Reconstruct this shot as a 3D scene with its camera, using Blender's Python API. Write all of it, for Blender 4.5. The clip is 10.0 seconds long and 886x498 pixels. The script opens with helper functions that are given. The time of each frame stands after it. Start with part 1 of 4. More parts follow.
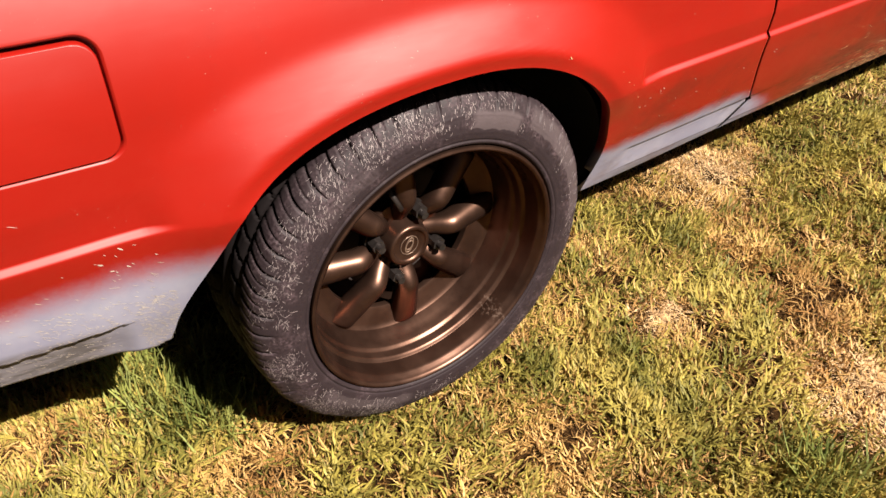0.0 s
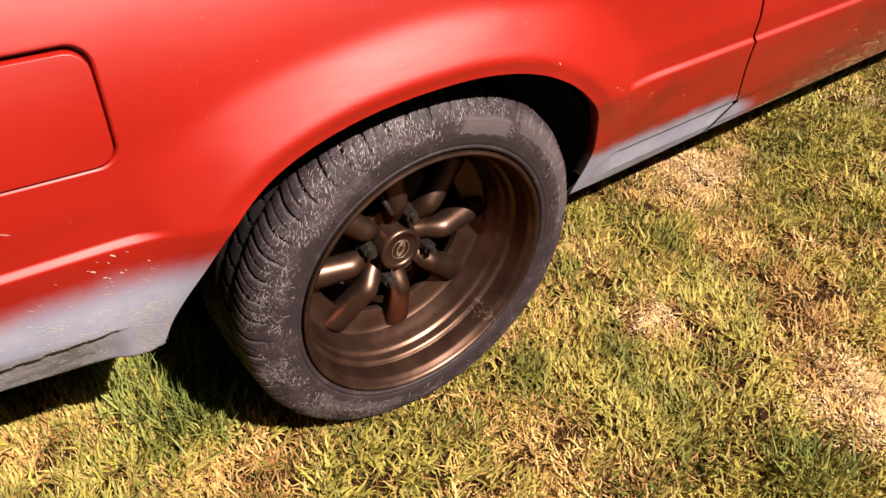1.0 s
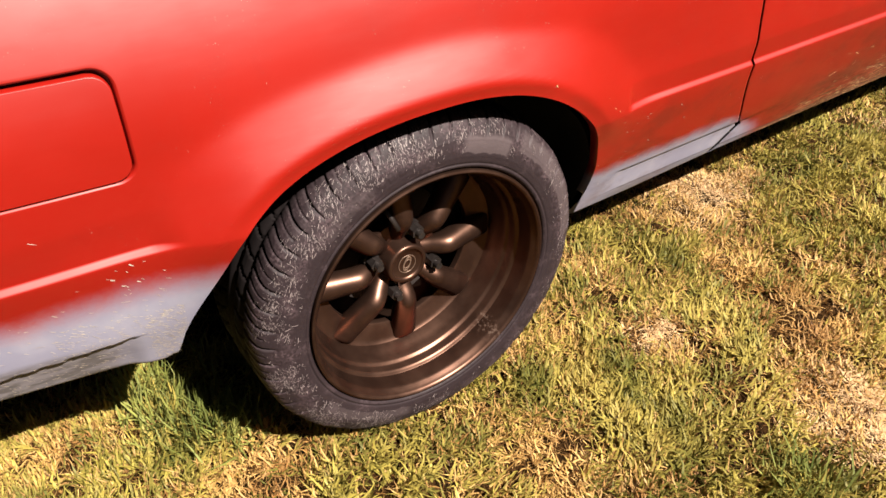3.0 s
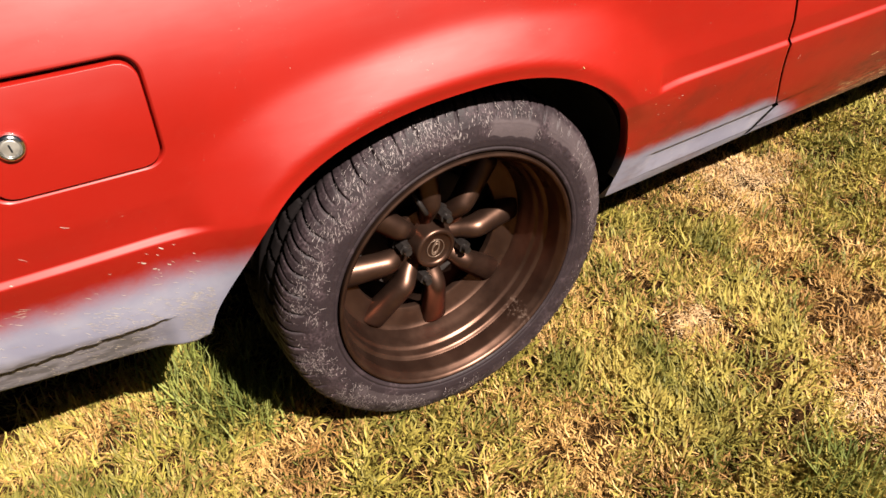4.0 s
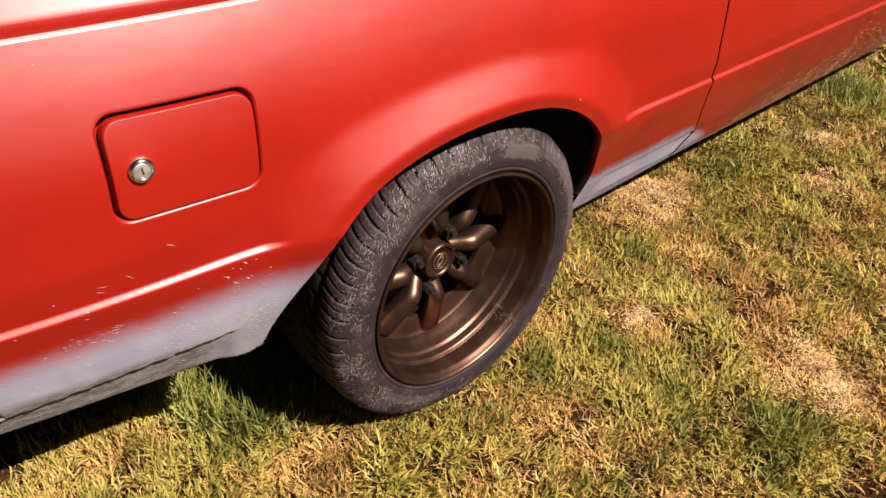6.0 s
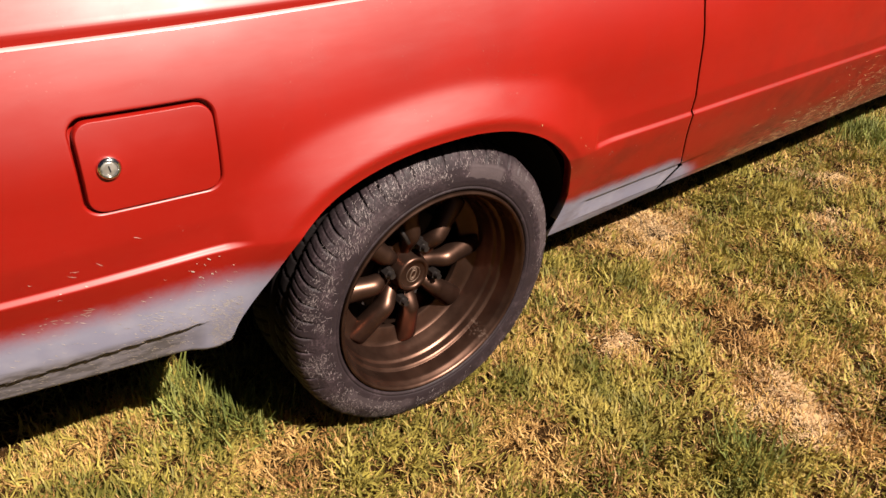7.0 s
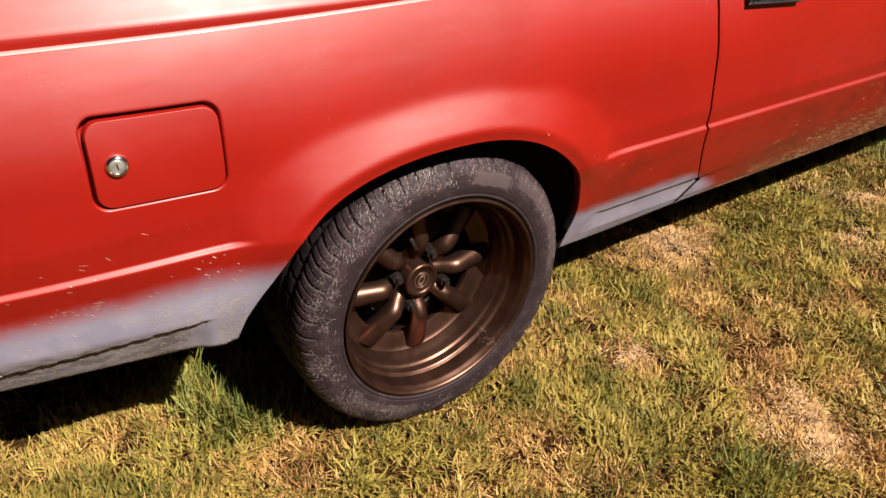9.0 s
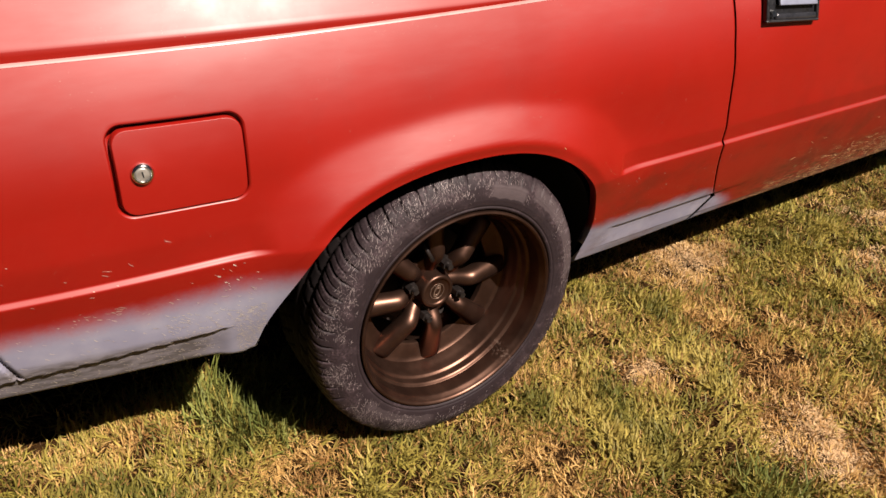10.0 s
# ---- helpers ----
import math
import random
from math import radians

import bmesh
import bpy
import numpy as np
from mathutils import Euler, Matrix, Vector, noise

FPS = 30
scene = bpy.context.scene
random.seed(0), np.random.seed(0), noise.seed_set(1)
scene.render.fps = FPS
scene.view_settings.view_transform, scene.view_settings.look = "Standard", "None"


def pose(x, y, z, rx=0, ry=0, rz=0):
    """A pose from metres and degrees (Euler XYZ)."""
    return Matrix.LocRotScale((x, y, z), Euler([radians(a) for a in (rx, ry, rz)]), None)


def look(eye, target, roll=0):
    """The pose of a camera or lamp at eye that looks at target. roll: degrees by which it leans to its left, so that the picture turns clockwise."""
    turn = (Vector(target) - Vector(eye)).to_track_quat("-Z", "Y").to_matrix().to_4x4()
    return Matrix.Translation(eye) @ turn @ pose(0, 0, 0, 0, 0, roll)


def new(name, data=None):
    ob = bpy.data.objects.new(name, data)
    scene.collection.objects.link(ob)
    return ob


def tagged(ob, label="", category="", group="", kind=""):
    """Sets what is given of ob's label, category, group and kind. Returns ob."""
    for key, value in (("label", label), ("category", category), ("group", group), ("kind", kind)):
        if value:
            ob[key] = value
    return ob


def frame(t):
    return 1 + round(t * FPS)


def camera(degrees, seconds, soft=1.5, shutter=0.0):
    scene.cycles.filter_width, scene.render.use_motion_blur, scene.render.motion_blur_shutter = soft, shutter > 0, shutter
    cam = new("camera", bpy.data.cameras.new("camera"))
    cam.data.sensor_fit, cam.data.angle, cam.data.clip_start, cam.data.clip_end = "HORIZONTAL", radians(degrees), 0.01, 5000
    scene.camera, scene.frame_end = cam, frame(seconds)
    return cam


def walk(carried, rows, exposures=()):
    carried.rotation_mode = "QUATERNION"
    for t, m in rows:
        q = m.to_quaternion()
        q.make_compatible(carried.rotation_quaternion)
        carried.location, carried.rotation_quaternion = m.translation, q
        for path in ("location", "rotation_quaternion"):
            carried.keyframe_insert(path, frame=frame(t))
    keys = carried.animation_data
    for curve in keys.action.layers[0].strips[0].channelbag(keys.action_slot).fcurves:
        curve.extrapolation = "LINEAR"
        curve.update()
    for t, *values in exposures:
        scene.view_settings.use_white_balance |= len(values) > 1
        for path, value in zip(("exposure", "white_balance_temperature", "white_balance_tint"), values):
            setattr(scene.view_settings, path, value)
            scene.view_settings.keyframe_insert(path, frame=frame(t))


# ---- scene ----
cam = camera(57.8, 10.0)
PATH = [
    (0, (-0.498, -0.698, 1.034), (0.399, 0.558, -0.239), 1.3),
    (0.5, (-0.5, -0.699, 1.04), (0.42, 0.55, -0.222), 1.4),
    (1, (-0.5, -0.702, 1.043), (0.415, 0.543, -0.227), 1.5),
    (1.5, (-0.498, -0.718, 1.049), (0.414, 0.549, -0.202), 0.6),
    (2, (-0.497, -0.727, 1.054), (0.402, 0.553, -0.192), 0.4),
    (2.2, (-0.502, -0.732, 1.058), (0.408, 0.545, -0.183), 0.9),
    (3.3, (-0.498, -0.759, 1.065), (0.38, 0.559, -0.158), 0.3),
    (3.5, (-0.493, -0.755, 1.067), (0.395, 0.558, -0.152), 0.8),
    (3.8, (-0.492, -0.771, 1.067), (0.331, 0.568, -0.17), -1.4),
    (4, (-0.485, -0.774, 1.058), (0.3, 0.58, -0.187), -2.2),
    (4.2, (-0.5, -0.771, 1.062), (0.294, 0.598, -0.162), -0.3),
    (4.5, (-0.52, -0.766, 1.081), (0.3, 0.577, -0.153), 2.6),
    (4.7, (-0.545, -0.754, 1.085), (0.273, 0.592, -0.148), 2.8),
    (5, (-0.621, -0.707, 1.089), (0.323, 0.565, -0.133), 5.4),
    (5.2, (-0.678, -0.69, 1.104), (0.304, 0.556, -0.114), 5.3),
    (5.5, (-0.762, -0.679, 1.102), (0.322, 0.475, -0.12), 4.9),
    (5.7, (-0.793, -0.686, 1.105), (0.346, 0.443, -0.089), 4.7),
    (6.8, (-0.742, -0.862, 1.129), (0.338, 0.405, 0.02), 3.2),
    (7, (-0.729, -0.892, 1.131), (0.328, 0.406, 0.036), 3.4),
    (7.5, (-0.71, -0.956, 1.13), (0.302, 0.41, 0.076), 3.7),
    (8, (-0.7, -0.98, 1.125), (0.283, 0.399, 0.061), 3.1),
    (8.5, (-0.697, -0.973, 1.126), (0.259, 0.421, 0.058), 2.8),
    (9, (-0.693, -0.954, 1.126), (0.29, 0.429, 0.066), 2.6),
    (9.5, (-0.696, -0.951, 1.124), (0.283, 0.457, 0.095), 2.6),
    (10, (-0.708, -0.959, 1.129), (0.261, 0.454, 0.097), 2.9),
]
EXPOSURES = [(t, e + 0.78, k, tint) for t, e, k, tint in ((0, 1.01, 6130, 10), (2.2, 1.01, 6130, 10), (3.5, 1.01, 6130, 10), (5.5, 0.85, 6240, 12), (7.0, 0.67, 6290, 13), (8.5, 0.66, 6290, 13), (9.0, 0.6, 6290, 14), (9.5, 0.61, 6290, 14), (10, 0.44, 6290, 15))]
walk(cam, [(t, look(eye, target, roll)) for t, eye, target, roll in PATH], EXPOSURES)

import functools

# ---- light ----
SUN = Vector((0.25, -0.90, 1.08)).normalized()          # towards the sun
world = bpy.data.worlds.new("sky")
scene.world = world
world.use_nodes = True
wt = world.node_tree
sky = wt.nodes.new("ShaderNodeTexSky")
sky.sky_type, sky.sun_disc = "NISHITA", False
sky.sun_elevation = math.asin(SUN.z)
sky.sun_rotation = math.atan2(SUN.x, SUN.y)
sky.air_density, sky.dust_density, sky.ozone_density = 0.7, 4.0, 0.3      # a hazy, whitish sky
wt.links.new(sky.outputs[0], wt.nodes["Background"].inputs[0])
wt.nodes["Background"].inputs[1].default_value = 0.0032
sun_data = bpy.data.lights.new("sun", "SUN")
sun_data.energy, sun_data.angle, sun_data.color = 5.0, radians(0.53), (1.0, 0.90, 0.75)
sun = new("sun", sun_data)
sun.matrix_world = look(SUN * 30, (0, 0, 0))


# ---- materials ----
class Nodes:
    """Short hand for a material's node tree."""

    def __init__(self, name):
        self.mat = bpy.data.materials.new(name)
        self.mat.use_nodes = True
        self.tree = self.mat.node_tree
        self.bsdf = self.tree.nodes["Principled BSDF"]

    def put(self, socket, value):
        if isinstance(value, bpy.types.NodeSocket):
            self.tree.links.new(value, socket)
        elif value is not None:
            socket.default_value = (*value, 1.0) if isinstance(value, tuple) and socket.type == "RGBA" and len(value) == 3 else value

    def math(self, op, a, b=0.0, c=0.0):
        n = self.tree.nodes.new("ShaderNodeMath")
        n.operation = op
        for s, v in zip(n.inputs, (a, b, c)):
            self.put(s, v)
        return n.outputs[0]

    def ramp(self, v, lo, hi, a=0.0, b=1.0, smooth=True):
        n = self.tree.nodes.new("ShaderNodeMapRange")
        n.interpolation_type = "SMOOTHSTEP" if smooth else "LINEAR"
        for s, x in zip(n.inputs, (v, lo, hi, a, b)):
            self.put(s, x)
        return n.outputs[0]

    def mix(self, f, a, b, how="MIX"):
        n = self.tree.nodes.new("ShaderNodeMix")
        n.data_type, n.blend_type = "RGBA", how
        for i, v in ((0, f), (6, a), (7, b)):
            self.put(n.inputs[i], v)
        return n.outputs[2]

    def place(self):
        if not hasattr(self, "pos"):
            self.pos = self.tree.nodes.new("ShaderNodeNewGeometry").outputs["Position"]
            sep = self.tree.nodes.new("ShaderNodeSeparateXYZ")
            self.put(sep.inputs[0], self.pos)
            self.x, self.y, self.z = sep.outputs
        return self.pos

    def stretch(self, sx, sy, sz):
        n = self.tree.nodes.new("ShaderNodeVectorMath")
        n.operation = "MULTIPLY"
        self.put(n.inputs[0], self.place())
        n.inputs[1].default_value = (sx, sy, sz)
        return n.outputs[0]

    def noise(self, scale, detail=3.0, rough=0.55, at=None):
        n = self.tree.nodes.new("ShaderNodeTexNoise")
        self.put(n.inputs["Vector"], at or self.place())
        n.inputs["Scale"].default_value, n.inputs["Detail"].default_value, n.inputs["Roughness"].default_value = scale, detail, rough
        return n.outputs[0]

    def island(self):
        return self.tree.nodes.new("ShaderNodeNewGeometry").outputs["Random Per Island"]

    def bump(self, height, strength, distance):
        n = self.tree.nodes.new("ShaderNodeBump")
        n.inputs["Strength"].default_value, n.inputs["Distance"].default_value = strength, distance
        self.put(n.inputs["Height"], height)
        self.put(self.bsdf.inputs["Normal"], n.outputs[0])

    def sheen(self, share, rough):
        """A broad satin gloss with short tails over the base."""
        gloss = self.tree.nodes.new("ShaderNodeBsdfAnisotropic")
        gloss.distribution = "BECKMANN"
        gloss.inputs["Roughness"].default_value = rough
        both = self.tree.nodes.new("ShaderNodeMixShader")
        self.put(both.inputs[0], share)
        for a, b in ((self.bsdf.outputs[0], both.inputs[1]), (gloss.outputs[0], both.inputs[2]), (both.outputs[0], self.tree.nodes["Material Output"].inputs[0])):
            self.tree.links.new(a, b)
        return self.mat

    def done(self, color=None, rough=None, metal=None, **more):
        self.put(self.bsdf.inputs["Base Color"], color)
        self.put(self.bsdf.inputs["Roughness"], rough)
        self.put(self.bsdf.inputs["Metallic"], metal)
        for k, v in more.items():
            self.put(self.bsdf.inputs[k.replace("_", " ")], v)
        return self.mat


def plain(name, color, rough, metal=0.0, grain=120.0, vary=0.25, bump=0.0, spec=0.5):
    m = Nodes(name)
    n = m.noise(grain, 4.0)
    big = m.noise(grain / 12, 2.0)
    f = m.ramp(m.math("ADD", n, big), 0.7, 1.3, 1 - vary, 1 + vary)
    c = m.mix(1.0, color, m.tree.nodes.new("ShaderNodeCombineColor").outputs[0], "MULTIPLY")
    comb = [x for x in m.tree.nodes if x.bl_idname == "ShaderNodeCombineColor"][0]
    for s in comb.inputs[:3]:
        m.put(s, f)
    r = m.ramp(n, 0.3, 0.7, max(0.02, rough - 0.06), min(1, rough + 0.06))
    if bump:
        m.bump(n, bump, 0.002)
    return m.done(c, r, metal, Specular_IOR_Level=spec)


def paint_material():
    """Faded satin red over grey primer that was sprayed along the lower edge, with dirt on the door's foot."""
    m = Nodes("faded_red_paint")
    m.place()
    big, mid, fine = m.noise(3.0, 3.0), m.noise(18.0, 4.0), m.noise(220.0, 3.0)
    red = m.mix(m.ramp(big, 0.3, 0.7), (0.205, 0.0060, 0.0030), (0.236, 0.0072, 0.0039))
    red = m.mix(m.ramp(mid, 0.45, 0.75, 0, 0.25), red, (0.189, 0.0058, 0.0035))
    edge = m.math("ADD", m.math("MULTIPLY", m.math("SUBTRACT", mid, 0.5), 0.032), m.math("MULTIPLY", m.math("SUBTRACT", fine, 0.5), 0.010))
    zz = m.math("ADD", m.z, edge)
    fall = m.math("ADD", zz, m.math("MULTIPLY", m.math("MAXIMUM", m.math("SUBTRACT", -0.38, m.x), 0.0), 0.060))
    rear = m.math("MULTIPLY", m.ramp(fall, 0.464, 0.404), m.ramp(m.x, 0.1, 0.0))
    past = m.math("ADD", zz, m.math("MULTIPLY", m.math("MAXIMUM", m.math("SUBTRACT", m.x, 0.69), 0.0), 0.50))
    front = m.math("MULTIPLY", m.ramp(past, 0.356, 0.322), m.math("MULTIPLY", m.ramp(m.x, 0.1, 0.2), m.ramp(m.math("ADD", m.x, m.math("MULTIPLY", edge, 2.0)), 0.86, 0.76)))
    primer = m.math("MAXIMUM", rear, front)
    grey = m.mix(m.ramp(mid, 0.35, 0.7), (0.200, 0.190, 0.252), (0.246, 0.233, 0.288))
    color = m.mix(primer, red, grey)
    # scuffed, dusty foot of the rear corner under its seam
    streak = m.noise(60.0, 5.0, 0.7, m.stretch(0.35, 1, 1.6))
    scuff = m.math("MULTIPLY", m.ramp(m.z, 0.366, 0.345), m.math("MULTIPLY", m.ramp(m.x, -0.40, -0.46), m.ramp(streak, 0.40, 0.60)))
    lip = m.math("MULTIPLY", m.ramp(m.z, 0.366, 0.345), m.ramp(m.x, -0.40, -0.46))
    color = m.mix(m.math("MULTIPLY", lip, 0.7), color, (0.132, 0.111, 0.105))
    color = m.mix(m.math("MULTIPLY", scuff, 0.7), color, (0.051, 0.0432, 0.0408))
    low = m.math("ADD", m.z, m.math("MULTIPLY", edge, 0.12))
    front_sill = m.math("MULTIPLY", m.ramp(m.x, 0.37, 0.46), m.ramp(streak, 0.28, 0.55, 0.4, 1.0))
    color = m.mix(m.math("MULTIPLY", m.math("MULTIPLY", m.ramp(low, 0.2585, 0.2570), front_sill), 0.6), color, (0.085, 0.078, 0.080))
    color = m.mix(m.math("MULTIPLY", m.math("MULTIPLY", m.ramp(low, 0.2605, 0.2590), m.ramp(low, 0.2560, 0.2575)), m.math("MULTIPLY", front_sill, 0.8)), color, (0.022, 0.020, 0.020))
    # dried mud and grass juice along the door's foot
    mud = m.math("MULTIPLY", m.ramp(m.math("ADD", m.z, m.math("MULTIPLY", m.math("SUBTRACT", mid, 0.5), 0.16)), 0.38, 0.27), m.ramp(m.x, 0.78, 1.05))
    mud = m.math("MULTIPLY", mud, m.ramp(streak, 0.36, 0.60))
    color = m.mix(m.math("MULTIPLY", mud, 0.9), color, m.mix(m.ramp(m.noise(170.0, 4.0, 0.7, m.stretch(0.4, 1, 1)), 0.48, 0.64), (0.057, 0.0216, 0.0096), (0.276, 0.162, 0.072)))
    # mottled darker red over the door, stronger forward and towards its foot
    door_tone = m.math("MULTIPLY", m.ramp(m.z, 0.78, 0.34), m.ramp(m.x, 0.66, 1.15))
    color = m.mix(m.math("MULTIPLY", door_tone, m.ramp(m.math("ADD", m.math("MULTIPLY", mid, 0.6), m.math("MULTIPLY", big, 0.4)), 0.35, 0.65, 0.12, 0.42)), color, (0.085, 0.012, 0.007))
    # old grime in front of the wheel
    grime = m.math("MULTIPLY", m.math("MULTIPLY", m.ramp(m.z, 0.52, 0.42), m.ramp(m.x, 0.26, 0.40)), m.ramp(m.noise(13.0, 5.0, 0.65, m.stretch(0.7, 1, 1)), 0.46, 0.68))
    color = m.mix(m.math("MULTIPLY", grime, 0.4), color, (0.06, 0.0096, 0.006))
    # pale stone chips and dust specks
    speck = m.ramp(m.noise(420.0, 2.0), 0.715, 0.74)
    color = m.mix(m.math("MULTIPLY", speck, m.ramp(mid, 0.5, 0.62, 0.0, 0.5)), color, (0.372, 0.252, 0.192))
    rough = m.math("ADD", m.ramp(mid, 0.3, 0.7, 0.33, 0.38), m.math("MULTIPLY", m.math("MAXIMUM", primer, mud), 0.20))
    m.bump(m.math("ADD", m.math("MULTIPLY", fine, 0.3), m.noise(35.0, 2.0)), 0.02, 0.0015)
    m.done(color, rough, 0.0, Specular_IOR_Level=0.20)
    # patchy old polish: smears along the panels, some duller, some still glossy
    smear = m.math("ADD", m.math("MULTIPLY", m.noise(5.0, 5.0, 0.6, m.stretch(0.35, 1, 1.3)), 0.7), m.math("MULTIPLY", m.noise(26.0, 4.0, 0.6, m.stretch(0.3, 1, 1.2)), 0.3))
    return m.sheen(m.ramp(smear, 0.38, 0.62, 0.028, 0.044), 0.56)


def rubber_material():
    m = Nodes("dusty_rubber_shaded_tread")
    m.place()
    mid, fine = m.noise(28.0, 5.0, 0.65), m.noise(260.0, 4.0, 0.65)
    dx, dz = m.math("SUBTRACT", m.x, 0.002), m.math("SUBTRACT", m.z, 0.272)
    rad = m.math("SQRT", m.math("ADD", m.math("MULTIPLY", dx, dx), m.math("MULTIPLY", dz, dz)))
    ang = m.math("ARCTAN2", dz, dx)
    worn = m.math("ADD", m.ramp(rad, 0.229, 0.240), m.math("MULTIPLY", m.math("SUBTRACT", mid, 0.5), 0.5))
    dust = m.math("MULTIPLY", m.ramp(m.math("ADD", mid, m.math("MULTIPLY", worn, 0.12)), 0.48, 0.74), m.ramp(fine, 0.38, 0.66))
    dust = m.math("MULTIPLY", dust, m.ramp(m.y, 0.066, 0.046))          # dust stops short of the tread, whose shade is painted below
    c = m.mix(dust, (0.0150, 0.0088, 0.0106), (0.0530, 0.0340, 0.0385))
    # washed, paler stretches of the sidewall with ragged borders
    rag = m.math("MULTIPLY", m.math("SUBTRACT", m.noise(55.0, 4.0), 0.5), 0.012)
    rr, aa = m.math("ADD", rad, rag), m.math("ADD", ang, m.math("MULTIPLY", rag, 4.0))
    for a0, a1, r0, r1, much in ((1.03, 1.37, 0.2310, 0.2560, 0.75), (0.02, 0.94, 0.2440, 0.2700, 0.60), (-2.55, -1.80, 0.2270, 0.2440, 0.45), (2.0, 2.35, 0.2300, 0.2480, 0.25)):
        zone = m.math("MULTIPLY", m.math("MULTIPLY", m.ramp(aa, a0 - 0.015, a0 + 0.015), m.ramp(aa, a1 + 0.03, a1 - 0.03)), m.math("MULTIPLY", m.ramp(rr, r0 - 0.001, r0 + 0.001), m.ramp(rr, r1 + 0.004, r1 - 0.004)))
        c = m.mix(m.math("MULTIPLY", zone, much), c, (0.064, 0.0470, 0.0495))
    m.bump(m.math("MULTIPLY", m.math("ADD", fine, m.noise(110.0, 5.0, 0.7)), m.ramp(m.y, 0.060, 0.035)), 0.35, 0.0012)
    # shade painted in: the rubber turns darker and duller inboard across the tread
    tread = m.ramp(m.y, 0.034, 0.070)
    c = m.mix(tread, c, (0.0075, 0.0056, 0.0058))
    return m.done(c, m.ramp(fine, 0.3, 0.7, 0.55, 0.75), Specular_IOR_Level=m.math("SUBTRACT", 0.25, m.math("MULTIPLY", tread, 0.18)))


def bronze_material():
    m = Nodes("bronze_wheel_paint")
    m.place()
    mid, fine = m.noise(25.0, 4.0), m.noise(300.0, 3.0)
    c = m.mix(m.ramp(mid, 0.35, 0.7), (0.082, 0.0440, 0.0320), (0.105, 0.0575, 0.0415))
    dust = m.math("MULTIPLY", m.ramp(m.noise(70.0, 5.0, 0.7), 0.56, 0.72), 0.25)
    c = m.mix(dust, c, (0.05, 0.027, 0.020))
    # a dried splash in the barrel
    dx, dz = m.math("SUBTRACT", m.x, 0.121), m.math("SUBTRACT", m.z, 0.124)
    reach = m.math("SQRT", m.math("ADD", m.math("MULTIPLY", dx, dx), m.math("MULTIPLY", dz, dz)))
    splash = m.math("MULTIPLY", m.ramp(reach, 0.024, 0.006), m.math("MULTIPLY", m.ramp(m.noise(150.0, 4.0, 0.7), 0.50, 0.62), m.ramp(m.y, 0.060, 0.050)))
    c = m.mix(m.math("MULTIPLY", splash, 0.7), c, (0.085, 0.060, 0.048))
    m.bump(fine, 0.08, 0.0008)
    return m.done(c, m.ramp(mid, 0.3, 0.7, 0.37, 0.43), m.math("SUBTRACT", 0.93, m.math("MULTIPLY", splash, 0.6)), Specular_IOR_Level=0.10, Specular_Tint=(0.22, 0.15, 0.12))


def blade_material(name, dark, light, tip, deep=None):
    m = Nodes(name)
    r = m.island()
    patch = m.noise(5.0, 3.0)
    c = m.mix(r, dark, light)
    c = m.mix(m.ramp(patch, 0.3, 0.7, 0, 0.5), c, tip)
    c = m.mix(m.ramp(m.noise(160.0, 2.0), 0.45, 0.7, 0, 0.4), c, tip)
    if deep:
        c = m.mix(m.ramp(m.noise(8.0, 3.0), 0.46, 0.64, 0, 0.65), c, m.mix(r, deep, dark))
    m.done(c, 0.6)
    m.bsdf.inputs["Specular IOR Level"].default_value = 0.25
    trans = m.tree.nodes.new("ShaderNodeBsdfTranslucent")
    m.put(trans.inputs[0], c)
    ms = m.tree.nodes.new("ShaderNodeMixShader")
    ms.inputs[0].default_value = 0.18
    m.tree.links.new(m.bsdf.outputs[0], ms.inputs[1])
    m.tree.links.new(trans.outputs[0], ms.inputs[2])
    m.tree.links.new(ms.outputs[0], m.tree.nodes["Material Output"].inputs[0])
    return m.mat


def soil_material():
    m = Nodes("lawn_thatch")
    m.place()
    big, mid, fine = m.noise(2.2, 4.0), m.noise(22.0, 5.0, 0.7), m.noise(170.0, 4.0, 0.7)
    c = m.mix(m.ramp(big, 0.35, 0.65), (0.026, 0.0115, 0.0035), (0.045, 0.0205, 0.0060))
    c = m.mix(m.ramp(mid, 0.4, 0.7), c, (0.006, 0.0036, 0.0012))
    c = m.mix(m.ramp(fine, 0.55, 0.78, 0, 0.5), c, (0.132, 0.072, 0.024))
    away = m.math("MAXIMUM", m.math("SUBTRACT", m.math("ABSOLUTE", m.math("SUBTRACT", m.x, 0.8)), 2.0), m.math("SUBTRACT", m.math("ABSOLUTE", m.math("ADD", m.y, 0.1)), 1.0))
    turf = m.mix(m.ramp(mid, 0.35, 0.65), (0.050, 0.036, 0.0075), (0.125, 0.086, 0.022))
    c = m.mix(m.ramp(m.math("ADD", away, big), 0.4, 1.6), c, turf)
    m.bump(m.math("ADD", fine, mid), 0.9, 0.012)
    return m.done(c, 0.95, Specular_IOR_Level=0.05)


